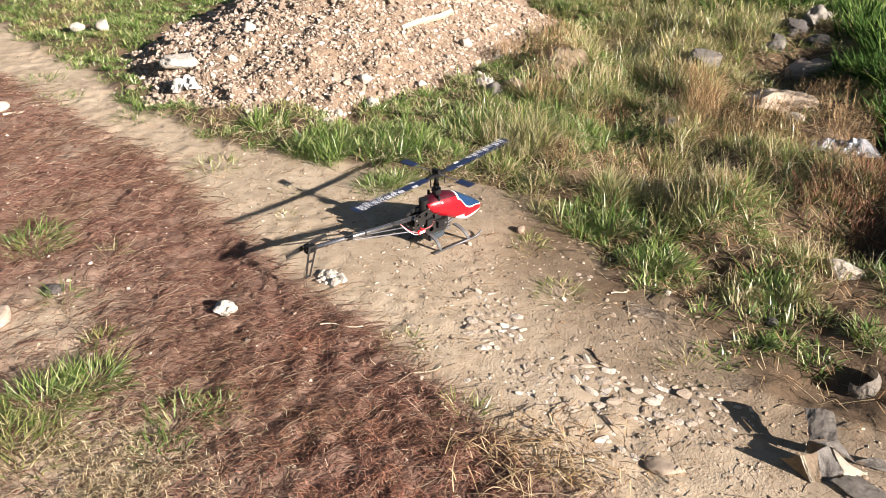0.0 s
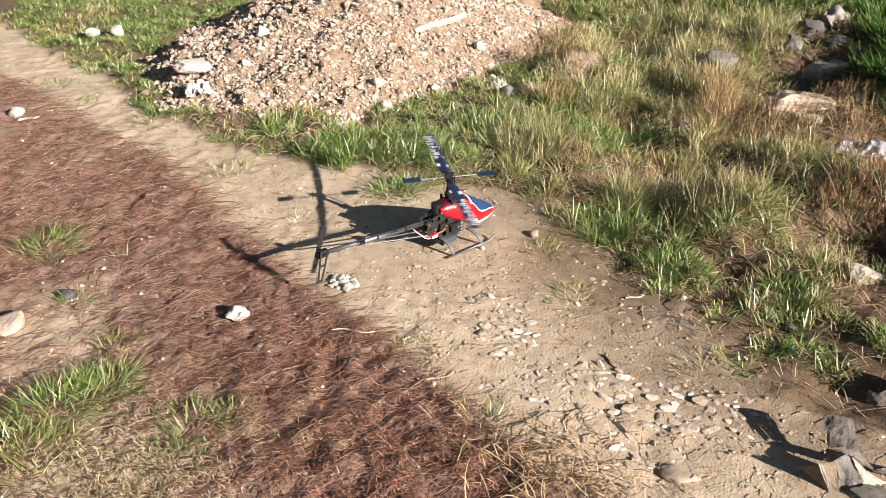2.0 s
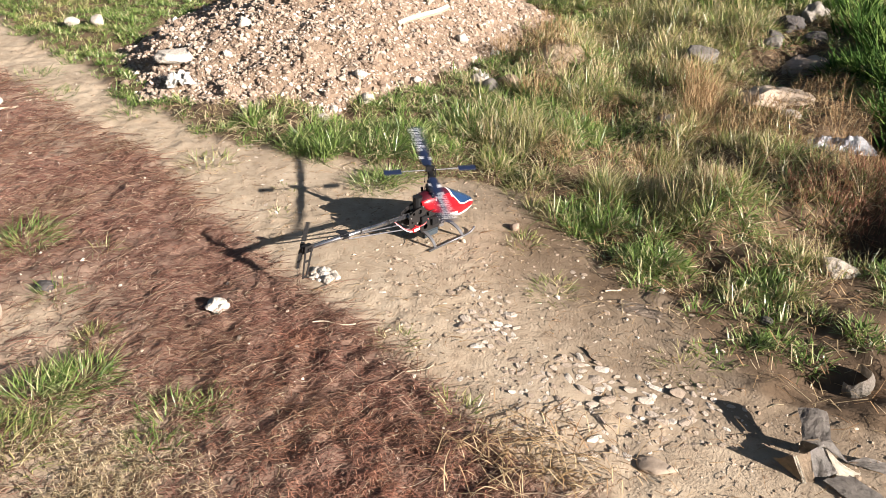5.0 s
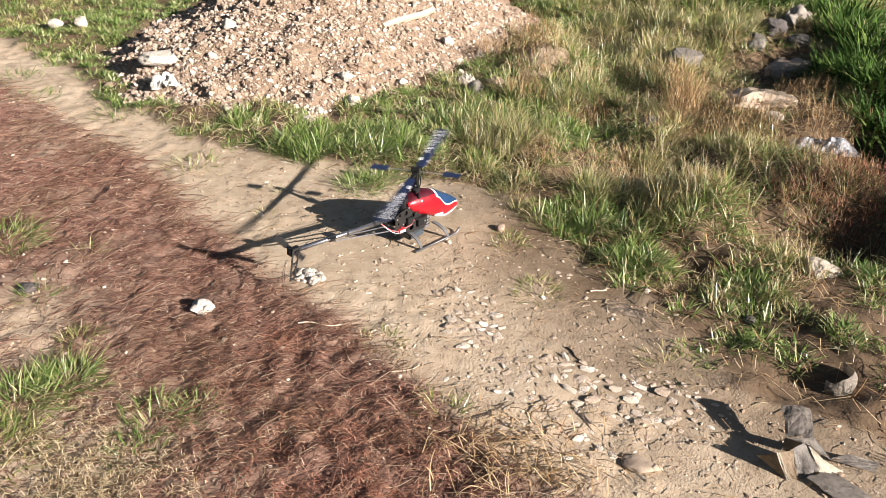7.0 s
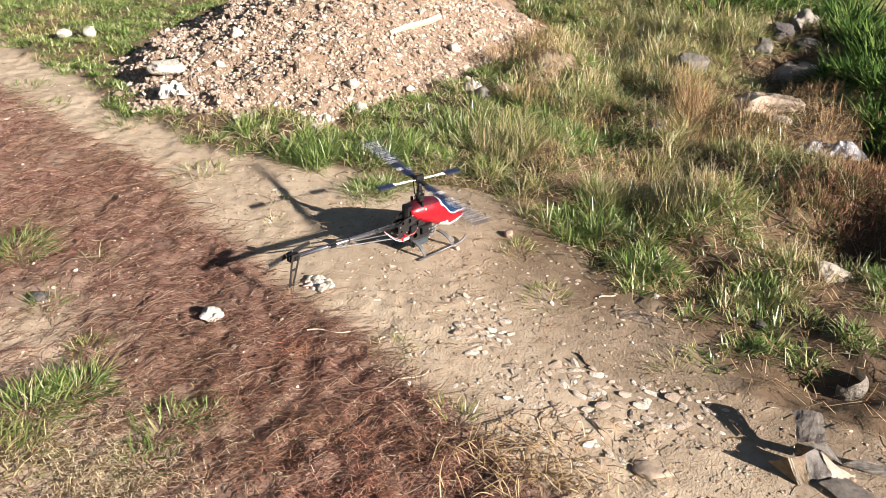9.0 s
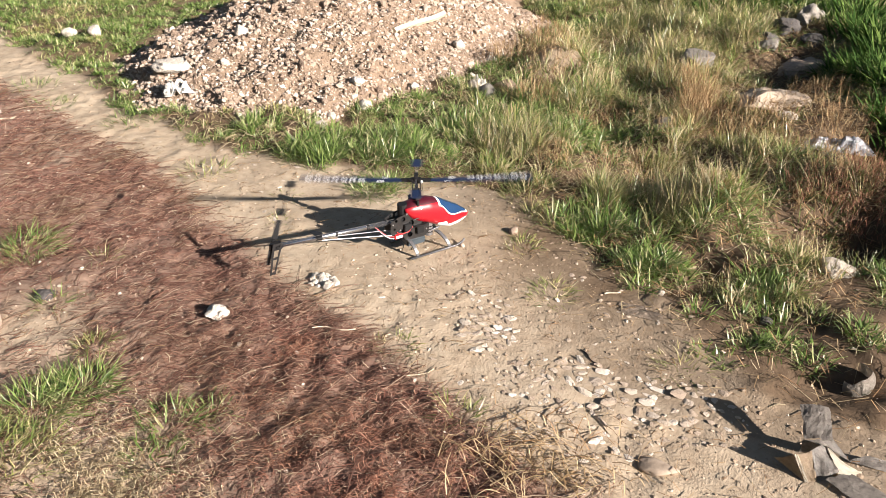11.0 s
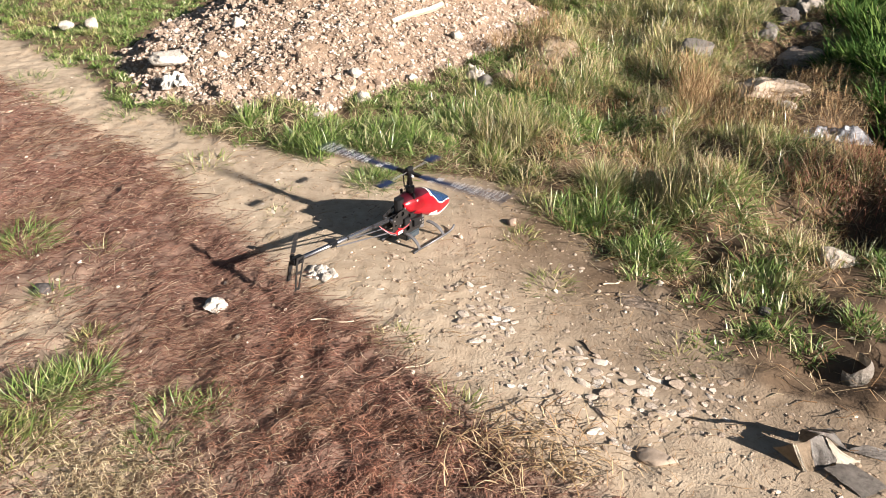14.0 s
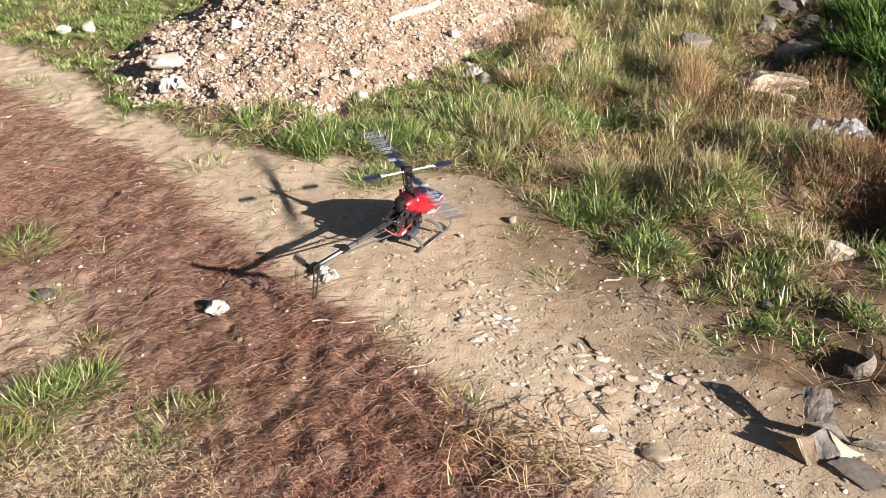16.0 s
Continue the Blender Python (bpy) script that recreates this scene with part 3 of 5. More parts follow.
def plate(outline, holes, y, thick):
    """A flat cut plate in the x-z plane, with round holes through it."""
    bm = bmesh.new()
    loops = [outline] + [[(cx + r * math.cos(2 * math.pi * k / 10), cz + r * math.sin(2 * math.pi * k / 10)) for k in range(10)] for cx, cz, r in holes]
    edges = []
    for loop in loops:
        vs = [bm.verts.new((x, y, z)) for x, z in loop]
        edges += [bm.edges.new((vs[k], vs[(k + 1) % len(vs)])) for k in range(len(vs))]
    bmesh.ops.triangle_fill(bm, edges=edges, use_beauty=True)
    bmesh.ops.solidify(bm, geom=bm.faces[:], thickness=thick)
    return bm


CANOPY_X = [-0.049, -0.030, 0.0, 0.04, 0.08, 0.12, 0.155, 0.184, 0.199]
CANOPY_TOP = [0.158, 0.168, 0.172, 0.170, 0.157, 0.133, 0.112, 0.090, 0.074]
CANOPY_LOW = [0.140, 0.116, 0.097, 0.080, 0.060, 0.046, 0.048, 0.058, 0.069]
CANOPY_HALF = [0.022, 0.031, 0.036, 0.037, 0.035, 0.029, 0.020, 0.011, 0.002]


def canopy_at(x, v, out=0.0):
    """A point of the canopy's skin: x along it, v degrees round it from the top to the right."""
    top, low, half = (float(np.interp(x, CANOPY_X, c)) for c in (CANOPY_TOP, CANOPY_LOW, CANOPY_HALF))
    s, c = math.sin(radians(v)), math.cos(radians(v))
    soft = lambda q: math.copysign(abs(q) ** 0.85, q)
    return Vector((x, -(half + out) * soft(s), (top + low) / 2 + ((top - low) / 2 + out) * soft(c)))


def canopy_patch(x0, x1, v_low, v_high, out, nx=24, nv=18):
    """A skin patch between x0 and x1; its edges v_low and v_high may be functions of x."""
    bm = bmesh.new()
    rows = []
    for i in range(nx + 1):
        x = x0 + (x1 - x0) * i / nx
        a, b = (q(x) if callable(q) else q for q in (v_low, v_high))
        rows.append([bm.verts.new(canopy_at(x, a + (b - a) * j / nv, out)) for j in range(nv + 1)])
    for p, q in zip(rows, rows[1:]):
        for j in range(nv):
            bm.faces.new((p[j], p[j + 1], q[j + 1], q[j]))
    return bm


def stripe_edge(x):
    """How far round the skin the pale stripe's upper edge lies: level, a notch, then a taper to the nose."""
    z = np.interp(x, [0.03, 0.098, 0.104, 0.188], [0.086, 0.080, 0.066, 0.067])
    top, low = (float(np.interp(x, CANOPY_X, c)) for c in (CANOPY_TOP, CANOPY_LOW))
    c = max(-1.0, min(1.0, (z - (top + low) / 2) / ((top - low) / 2)))
    return math.degrees(math.acos(math.copysign(abs(c) ** (1 / 0.85), c)))


def build_rotor(heli):
    """The main rotor: head, two blades with printed marks, flybar with paddles."""
    rotor = part("main_rotor", tube([(0, 0, -0.09), (0, 0, 0.012)], 0.0025), ALLOY, heli)
    rotor.location = (0.005, 0, 0.236)
    bm = block(-0.013, 0.013, -0.008, 0.008, -0.009, 0.007)
    block(-0.006, 0.006, -0.013, 0.013, 0.004, 0.020, 0.001, bm)
    block(-0.005, 0.005, -0.007, 0.007, -0.034, -0.010, 0.002, bm)
    part("rotor_head", bm, BLACK, rotor)
    part("swashplate", tube([(0, 0, -0.054), (0, 0, -0.045)], 0.015, 16), BLACK, rotor, "round black swashplate")
    part("washout", tube([(0, 0, -0.036), (0, 0, -0.030)], 0.010, 12), BLACK, rotor)
    for s in (1, -1):
        turn = pose(0, 0, 0, 0, 0, 0 if s == 1 else 180)
        bm = bmesh.new()
        stations = [(0.044, 0.010, 0.0035), (0.06, 0.015, 0.0034), (0.09, 0.0165, 0.003), (0.2, 0.0165, 0.0028), (0.342, 0.0165, 0.0024), (0.357, 0.0150, 0.002), (0.3625, 0.009, 0.0012)]
        rings = []
        for x, half, thick in stations:
            shape = [(-half, 0), (-half * 0.6, thick * 0.8), (0.0, thick * 0.75), (half, 0.0), (0.0, -thick * 0.35), (-half * 0.6, -thick * 0.5)]
            rings.append([bm.verts.new((x, y, z + 0.0008 * (x / 0.1) ** 2)) for y, z in shape])
        for a, b in zip(rings, rings[1:]):
            for k in range(6):
                bm.faces.new((a[k], a[(k + 1) % 6], b[(k + 1) % 6], b[k]))
        bm.faces.new(rings[0])
        bm.faces.new(rings[-1][::-1])
        part("blade", bm, NAVY, rotor, "navy blue rotor blade", m=turn)
        bm = block(0.010, 0.047, -0.006, 0.006, -0.005, 0.005)
        tube([(0.018, -0.006, 0.0), (0.018, -0.018, 0.0), (0.018, -0.020, -0.028)], 0.0012, 6, bm)
        part("blade_grip", bm, BLACK, rotor, m=turn)
        bm, band = bmesh.new(), bmesh.new()
        marks = [(0.105, 0.022, 0.032)] + [(0.170 + 0.0272 * k, 0.0190, 0.0250) for k in range(7)]
        for k, (x, wide, tall) in enumerate(marks):
            lean = 0.008 if k == 0 else 0.002
            quad = [(x - wide / 2 - lean, -tall / 2), (x + wide / 2 - lean, -tall / 2), (x + wide / 2 + lean, tall / 2), (x - wide / 2 + lean, tall / 2)]
            lift = lambda q: 0.0034 + 0.0008 * (q / 0.1) ** 2
            if k:
                gap = wide * 0.34
                quads = [[(quad[0][0], quad[0][1]), (quad[0][0] + gap, quad[1][1]), (quad[3][0] + gap, quad[2][1]), (quad[3][0], quad[3][1])],
                         [(quad[1][0] - gap, quad[0][1]), (quad[1][0], quad[1][1]), (quad[2][0], quad[2][1]), (quad[2][0] - gap, quad[3][1])]]
                mid = tall * (0.33 if k % 2 else 0.0)
                quads.append([(quad[0][0], mid - tall * 0.11), (quad[1][0], mid - tall * 0.11), (quad[1][0], mid + tall * 0.11), (quad[0][0], mid + tall * 0.11)])
            else:
                quads = [quad]
            for four in quads:
                target = bm if k else band
                target.faces.new([target.verts.new((px, py, lift(px) - 0.0022 * abs(py) / 0.0165)) for px, py in four])
        part("blade_stripe", band, WHITE, rotor, "slanting white stripe on a blade", m=turn)
        part("blade_marking", bm, WHITE, rotor, "white printed bars on a blade", m=turn)
        bm = block(-0.016, 0.016, 0.090, 0.145, 0.005, 0.0085, 0.0012)
        part("flybar_paddle", bm, NAVY, rotor, "dark flat flybar paddle", m=turn)
        bm = tube([(0.012, 0.012 * s, -0.046), (0.013, 0.016 * s, 0.016)], 0.0020, 6)
        part("control_link", bm, BLACK, rotor, m=turn)
    part("flybar", tube([(0, -0.1, 0.0067), (0, 0.1, 0.0067)], 0.0013, 6), ALLOY, rotor)
    bm = bmesh.new()
    bmesh.ops.create_icosphere(bm, subdivisions=2, radius=0.006, matrix=Matrix.Translation((-0.016, 0.004, -0.004)))
    part("link_ball", bm, WHITE, rotor, "white plastic link ball", shade=True)
    return rotor


def build_tail_rotor(heli):
    bm = tube([(0, -0.012, 0), (0, 0.006, 0)], 0.004, 10)
    block(-0.006, 0.006, -0.004, 0.002, -0.010, 0.010, 0.001, bm)
    hub = part("tail_rotor", bm, BLACK, heli)
    hub.location = (-0.470, 0.024, 0.143)
    for s in (1, -1):
        bm = block(-0.009, 0.009, -0.0022, -0.0004, 0.012, 0.072, 0.0008)
        part("tail_blade", bm, BLACK, hub, "dark grey tail rotor blade", m=pose(0, 0, 0, 0, 0 if s == 1 else 180, 0))
    return hub


def build_helicopter():
    heli = new("model_helicopter")
    tagged(heli, "red and black model helicopter standing on bare earth", "model helicopter")
    # canopy
    bm = canopy_patch(-0.049, 0.199, -180, 180, 0.0, 34, 40)
    bmesh.ops.remove_doubles(bm, verts=bm.verts, dist=0.0003)
    bmesh.ops.solidify(bm, geom=bm.faces[:], thickness=0.0012)
    canopy = part("canopy", bm, CANOPY_RED, heli, "glossy red canopy", shade=True)
    slant = lambda x: 78 - 26 * float(smooth(0.11, 0.075, x)) - 20 * float(smooth(0.13, 0.185, x))
    rim = lambda x: slant(x) + 6 + 6 * float(smooth(0.15, 0.19, x))
    # dark patch on the skin; its colour carries the open cut-out's inner shade
    part("mast_opening", canopy_patch(-0.0485, 0.072, lambda x: -50 + 12 * float(smooth(0.03, 0.072, x)), lambda x: 50 - 12 * float(smooth(0.03, 0.072, x)), 0.0008, 14, 12), DARK_RED, canopy, "dark patch painted for the opening round the mast", shade=True)
    part("window_trim", canopy_patch(0.068, 0.190, lambda x: -rim(x), rim, 0.0009), SILVER_TRIM, canopy, "white window surround", shade=True)
    part("window", canopy_patch(0.076, 0.183, lambda x: -slant(x), slant, 0.0018), TINTED, canopy, "dark blue tinted window", shade=True)
    for s in (1, -1):
        upper = lambda x: s * stripe_edge(x)
        part("bolt_stripe", canopy_patch(0.066, 0.188, upper, lambda x: s * 179.0, 0.0011, 60, 10), SILVER_TRIM, canopy, "silver-white lightning stripe", shade=True)
        bm = bmesh.new()
        bmesh.ops.create_uvsphere(bm, u_segments=10, v_segments=6, radius=0.0042, matrix=Matrix.Translation(canopy_at(0.002, s * 66, -0.002)))
        part("grommet", bm, WHITE, canopy, "white round canopy grommet", shade=True)
    bm = tube([(-0.048, 0, 0.10), (-0.048, 0, 0.168)], 0.016, 12)
    part("rear_servo", bm, BLACK, heli)
    part("main_gear", tube([(0.005, 0, 0.088), (0.005, 0, 0.094)], 0.036, 28), BLACK, heli)
    part("mast_block", block(-0.006, 0.016, -0.010, 0.010, 0.14, 0.178), BLACK, heli)
    for y in (0.026, -0.026):
        part("swash_arm", block(-0.010, -0.002, y - 0.003, y + 0.003, 0.150, 0.178), BLACK, heli)
    # frame
    outline = [(-0.104, 0.084), (-0.088, 0.072), (-0.06, 0.066), (-0.052, 0.048), (0.02, 0.046), (0.034, 0.060), (0.036, 0.095), (0.02, 0.118), (-0.01, 0.145), (-0.05, 0.140), (-0.075, 0.136), (-0.102, 0.124)]
    holes = [(-0.09, 0.098, 0.004), (-0.083, 0.125, 0.005), (-0.06, 0.085, 0.007), (-0.058, 0.125, 0.008), (-0.035, 0.066, 0.009), (-0.005, 0.068, 0.0095), (-0.03, 0.105, 0.010), (0.012, 0.092, 0.006)]
    for y in (0.020, -0.0212):
        part("side_plate", plate(outline, holes, y, 0.0014), CARBON, heli, "black carbon side plate with holes")
    for x, z in ((-0.095, 0.115), (-0.07, 0.09), (-0.045, 0.14), (0.025, 0.07), (0.0, 0.125)):
        part("spacer", tube([(x, -0.024, z), (x, 0.024, z)], 0.0028), ALLOY, heli)
    for y in (0.025, -0.025):
        for x0, z0 in ((-0.058, 0.084), (-0.014, 0.064)):
            part("servo", block(x0, x0 + 0.026, y - 0.007, y + 0.007, z0, z0 + 0.024, 0.0015), BLACK, heli)
        part("servo_arm", tube([(-0.030, y * 1.3, 0.118), (-0.004, y * 1.25, 0.120)], 0.0016, 6), BLACK, heli)
        part("control_rod", tube([(-0.004, y * 1.25, 0.118), (-0.003, y * 0.6, 0.182)], 0.0011, 6), BLACK, heli)
        part("servo_lead", tube([(-0.030, y * 1.2, 0.096), (-0.045, y * 1.25, 0.082), (-0.070, y * 1.1, 0.078), (-0.084, y * 1.05, 0.088)], 0.0016, 6), RED_WIRE, heli, "red servo lead")
    part("core", block(-0.07, 0.012, -0.015, 0.015, 0.070, 0.125, 0.003), BLACK, heli)
    part("motor", tube([(0.047, 0, 0.034), (0.047, 0, 0.080)], 0.0135, 16), ALLOY, heli, "silver finned motor can")
    for z in (0.045, 0.055, 0.065):
        part("motor_ring", tube([(0.047, 0, z), (0.047, 0, z + 0.003)], 0.0142, 16), BLACK, heli)
    part("battery", block(-0.046, 0.020, -0.024, 0.024, 0.022, 0.046, 0.004), BLUE_PACK, heli, "blue-grey battery pack")
    part("speed_controller", block(-0.094, -0.064, -0.030, -0.0215, 0.066, 0.080, 0.002), RED_WIRE, heli, "small red controller box")
    part("controller_label", block(-0.090, -0.068, -0.0315, -0.030, 0.069, 0.077, 0.0), WHITE, heli)
    for k, (z, out) in enumerate(((0.080, 0.034), (0.074, 0.036))):
        pts = [(-0.150 + 0.010 * q, -0.008 - out * 0.75 * math.sin(min(1, q / 6) * 1.57), 0.116 - (0.116 - z) * math.sin(min(1, q / 5) * 1.57)) for q in range(6)]
        part("wire", tube(pts, 0.0014, 6), RED_WIRE if k == 0 else BRACE, heli)
    # tail
    part("tail_boom", tube([(-0.085, 0, 0.113), (-0.470, 0, 0.143)], 0.0070, 14), BOOM, heli, "grey metal tail boom", shade=True)
    part("boom_clamp", tube([(-0.328, 0, 0.132), (-0.346, 0, 0.1334)], 0.0095, 12), BLACK, heli)
    part("boom_guide", tube([(-0.168, 0, 0.1195), (-0.176, 0, 0.120)], 0.0078, 12), BLACK, heli)
    part("boom_guide", tube([(-0.276, 0, 0.1279), (-0.282, 0, 0.1283)], 0.0078, 12), BLACK, heli)
    for y in (0.020, -0.020):
        part("boom_brace", tube([(-0.072, y, 0.074), (-0.330, y * 0.45, 0.125)], 0.0022, 8), BRACE, heli, "thin grey boom brace rod")
    part("tail_pushrod", tube([(-0.08, -0.014, 0.130), (-0.460, -0.010, 0.152)], 0.0009, 6), BLACK, heli)
    outline = [(-0.316, -0.006), (-0.330, -0.026), (-0.346, -0.026), (-0.342, 0.0), (-0.346, 0.026), (-0.330, 0.026), (-0.316, 0.006)]
    bm = plate(outline, [], 0, 0.0014)
    part("stabiliser", bm, CARBON, heli, "small black horizontal stabiliser", m=Matrix.Translation((-0.008, 0, 0.143)) @ Matrix.Rotation(radians(90), 4, "X"))
    bm = block(-0.490, -0.454, -0.010, 0.010, 0.132, 0.154, 0.003)
    tube([(-0.470, -0.014, 0.143), (-0.470, 0.020, 0.143)], 0.004, 10, bm)
    part("tail_gearbox", bm, BLACK, heli)
    fin = new("tail_fin")
    fin.parent = heli
    fin["label"] = "black open-work vertical tail fin"
    for x0, x1 in ((-0.458, -0.490), (-0.482, -0.502)):
        part("fin_spar", plate([(x0 - 0.003, 0.158), (x0 + 0.003, 0.158), (x1 + 0.0026, 0.060), (x1 - 0.0026, 0.060)], [], -0.013, 0.0018), CARBON, fin)
    for z in (0.064, 0.110, 0.153):
        k = (0.158 - z) / 0.118
        part("fin_rib", plate([(-0.482 - 0.026 * k, z - 0.003), (-0.458 - 0.036 * k, z - 0.003), (-0.458 - 0.036 * k, z + 0.004), (-0.482 - 0.026 * k, z + 0.004)], [], -0.0128, 0.0014), CARBON, fin)
    # landing gear
    for y in (0.068, -0.068):
        pts = [(-0.062, y, 0.0045), (0.105, y, 0.0045), (0.122, y, 0.007), (0.134, y, 0.013), (0.141, y, 0.021)]
        part("skid", tube(pts, 0.0036, 8), SKID, heli, "grey landing skid with upturned tip", shade=True)
        for x0, x1 in ((-0.044, -0.034), (0.064, 0.086)):
            bm = bmesh.new()
            rings = []
            for q in range(9):
                u = q / 8
                yy, zz = math.copysign(0.018 + 0.050 * math.sin(u * 1.5), y), 0.050 - 0.043 * (1 - math.cos(u * 1.57)) ** 0.9
                xx, w = x0 + (x1 - x0) * u, 0.0062 - 0.0015 * u
                rings.append([bm.verts.new((xx + a * w, yy, zz + b * 0.0022)) for a, b in ((-1, -1), (1, -1), (1, 1), (-1, 1))])
            for a, b in zip(rings, rings[1:]):
                for j in range(4):
                    bm.faces.new((a[j], a[(j + 1) % 4], b[(j + 1) % 4], b[j]))
            bm.faces.new(rings[0])
            bm.faces.new(rings[-1][::-1])
            part("strut", bm, SKID, heli, "curved grey landing strut")
    return heli


heli = build_helicopter()
main_rotor = build_rotor(heli)
tail_rotor = build_tail_rotor(heli)


# ---- torn roofing sheet that flaps in the downwash ----
SHEET_GREY = plain("weathered_grey_sheet", (0.235, 0.21, 0.185), 0.55, 0.0, 0.016, 0.75, 0.003)
SHEET_CREAM = plain("cream_backing", (0.62, 0.56, 0.46), 0.7, 0.0, 0.015, 0.25, 0.002)
SHEET_BROWN = plain("brown_backing", (0.36, 0.27, 0.18), 0.75, 0.0, 0.015, 0.5, 0.003)


def sheet(wide, tall, bend, seed, torn=0.08, thick=0.0022):
    """A stiff torn sheet, standing on its lower edge in the x-z plane."""
    bm = bmesh.new()
    n = 9
    rows = []
    for j in range(n + 1):
        v = j / n
        row = []
        for i in range(n + 1):
            u = i / n - 0.5
            ragged = torn * float(rough(u * 3 + seed, v * 2, 0.4, 90 + seed)) * (1.0 if i in (0, n) or j in (0, n) else 0.3)
            x, z = wide * (u + ragged), tall * (v + ragged * 0.7)
            y = bend * ((2 * u) ** 2 - 0.3) * wide + 0.006 * float(rough(u * 2 + seed, v * 2 + seed, 0.6, 70 + seed))
            row.append(bm.verts.new((x, y, z)))
        rows.append(row)
    for a, b in zip(rows, rows[1:]):
        for i in range(n):
            bm.faces.new((a[i], a[i + 1], b[i + 1], b[i]))
    bmesh.ops.solidify(bm, geom=bm.faces[:], thickness=thick)
    return bm


def warped(corners, seed, n=8, thick=0.0018):
    """A torn sheet hung between four corners, buckled and ragged at its edges."""
    a, b, c, d = (Vector(q) for q in corners)
    out = (b - a).cross(d - a).normalized()
    bm = bmesh.new()
    rows = []
    for j in range(n + 1):
        row = []
        for i in range(n + 1):
            u, v = i / n, j / n
            rim = i in (0, n) or j in (0, n)
            u2 = u + (0.07 * float(rough(u * 4 + seed, v * 4, 0.7, 140 + seed)) if rim else 0.0)
            v2 = v + (0.07 * float(rough(u * 4, v * 4 + seed, 0.7, 160 + seed)) if rim else 0.0)
            p = a.lerp(b, u2).lerp(d.lerp(c, u2), v2)
            p = p + out * (0.004 * float(rough(u * 1.6 + seed, v * 1.6, 0.7, 150 + seed)))
            row.append(bm.verts.new((p.x, p.y, max(p.z, 0.0))))
        rows.append(row)
    for p, q in zip(rows, rows[1:]):
        for i in range(n):
            bm.faces.new((p[i], p[i + 1], q[i + 1], q[i]))
    bmesh.ops.solidify(bm, geom=bm.faces[:], thickness=thick)
    return bm


DEBRIS = (0.812, 1.368)
FLAP_FOOT = (0.033, 0.070, 0.054)


def build_debris():
    ob = new("torn_sheet")
    ob.location = (*DEBRIS, float(ground_z(*DEBRIS)))
    tagged(ob, "crumpled torn grey roofing sheet with cream backing", "debris")
    for name, paint, label, corners in (
        ("tongue", SHEET_BROWN, "brown torn tongue", ((-0.067, 0.047, 0.026), (-0.037, 0.026, 0.050), (-0.014, -0.002, 0.0), (-0.030, 0.024, 0.0))),
        ("front_panel", SHEET_BROWN, "brown backing", ((-0.037, 0.026, 0.050), (0.004, 0.036, 0.053), (0.012, -0.002, 0.0), (-0.014, -0.003, 0.0))),
        ("fold", SHEET_CREAM, "pale folded edge", ((-0.038, 0.025, 0.052), (-0.030, 0.026, 0.053), (-0.008, -0.004, 0.0), (-0.015, -0.004, 0.0))),
        ("side_panel", SHEET_GREY, "scuffed grey panel", ((0.004, 0.036, 0.056), (0.041, 0.051, 0.060), (0.058, 0.008, 0.018), (0.012, -0.003, 0.0))),
        ("gusset", SHEET_CREAM, "cream torn gusset", ((0.039, 0.046, 0.060), (0.071, 0.023, 0.030), (0.116, 0.014, 0.008), (0.058, 0.006, 0.014))),
        ("hem", SHEET_CREAM, "cream torn hem", ((0.056, 0.010, 0.014), (0.118, 0.020, 0.008), (0.112, 0.004, 0.0), (0.064, 0.002, 0.0))),
        ("trailing_strip", SHEET_GREY, "scuffed grey strip", ((0.024, -0.012, 0.016), (0.084, 0.000, 0.020), (0.150, -0.058, 0.003), (0.092, -0.104, 0.003))),
        ("side_strip", SHEET_GREY, "scuffed grey strip", ((0.098, 0.050, 0.010), (0.137, 0.052, 0.024), (0.215, 0.044, 0.004), (0.186, 0.014, 0.003))),
        ("back_panel", SHEET_GREY, "scuffed grey panel", ((0.000, 0.074, 0.052), (0.062, 0.066, 0.056), (0.100, 0.042, 0.012), (0.039, 0.040, 0.059))),
        ("rear_wall", SHEET_GREY, "scuffed grey panel", ((0.000, 0.074, 0.052), (0.062, 0.066, 0.056), (0.070, 0.090, 0.0), (0.006, 0.092, 0.0))),
    ):
        part(name, warped(corners, 1 + len(ob.children)), paint, ob, label)
    flap = part("flap", sheet(0.064, 0.084, 0.08, 5), SHEET_GREY, ob, "loose grey flap")
    flap.location = FLAP_FOOT
    return ob, flap


debris, flap = build_debris()


# ---- stones ----
def rock_mesh(name, paint, seed, jag=0.25, flat=0.75, sub=3):
    """A worn broken stone: lumpy, cut flat here and there."""
    bm = bmesh.new()
    bmesh.ops.create_icosphere(bm, subdivisions=sub, radius=1)
    pick = random.Random(seed * 17 + 3)
    cuts = []
    for k in range(9):
        way = Vector((pick.gauss(0, 1), pick.gauss(0, 1), pick.gauss(0, 0.8))).normalized()
        cuts.append((way, pick.uniform(0.5, 0.85)))
    for v in bm.verts:
        n = noise.noise(v.co * 1.1 + Vector((seed * 3.7, 0, 0))) + 0.4 * noise.noise(v.co * 2.7 + Vector((0, seed * 2.1, 0)))
        p = v.co * (1.0 + jag * 0.9 * n)
        for way, far in cuts:
            over = p.dot(way) - far
            if over > 0:
                p = p - way * over * 0.88
        fine = noise.noise(p * 6 + Vector((0, 0, seed))) + 0.6 * noise.noise(p * 14 + Vector((0, seed, 0)))
        v.co = p * (1.0 + (0.03 + 0.10 * jag) * fine) * 1.18
        v.co.z *= flat
    me = bpy.data.meshes.new(name)
    bm.to_mesh(me)
    bm.free()
    me.materials.append(paint)
    me.shade_smooth()
    return me


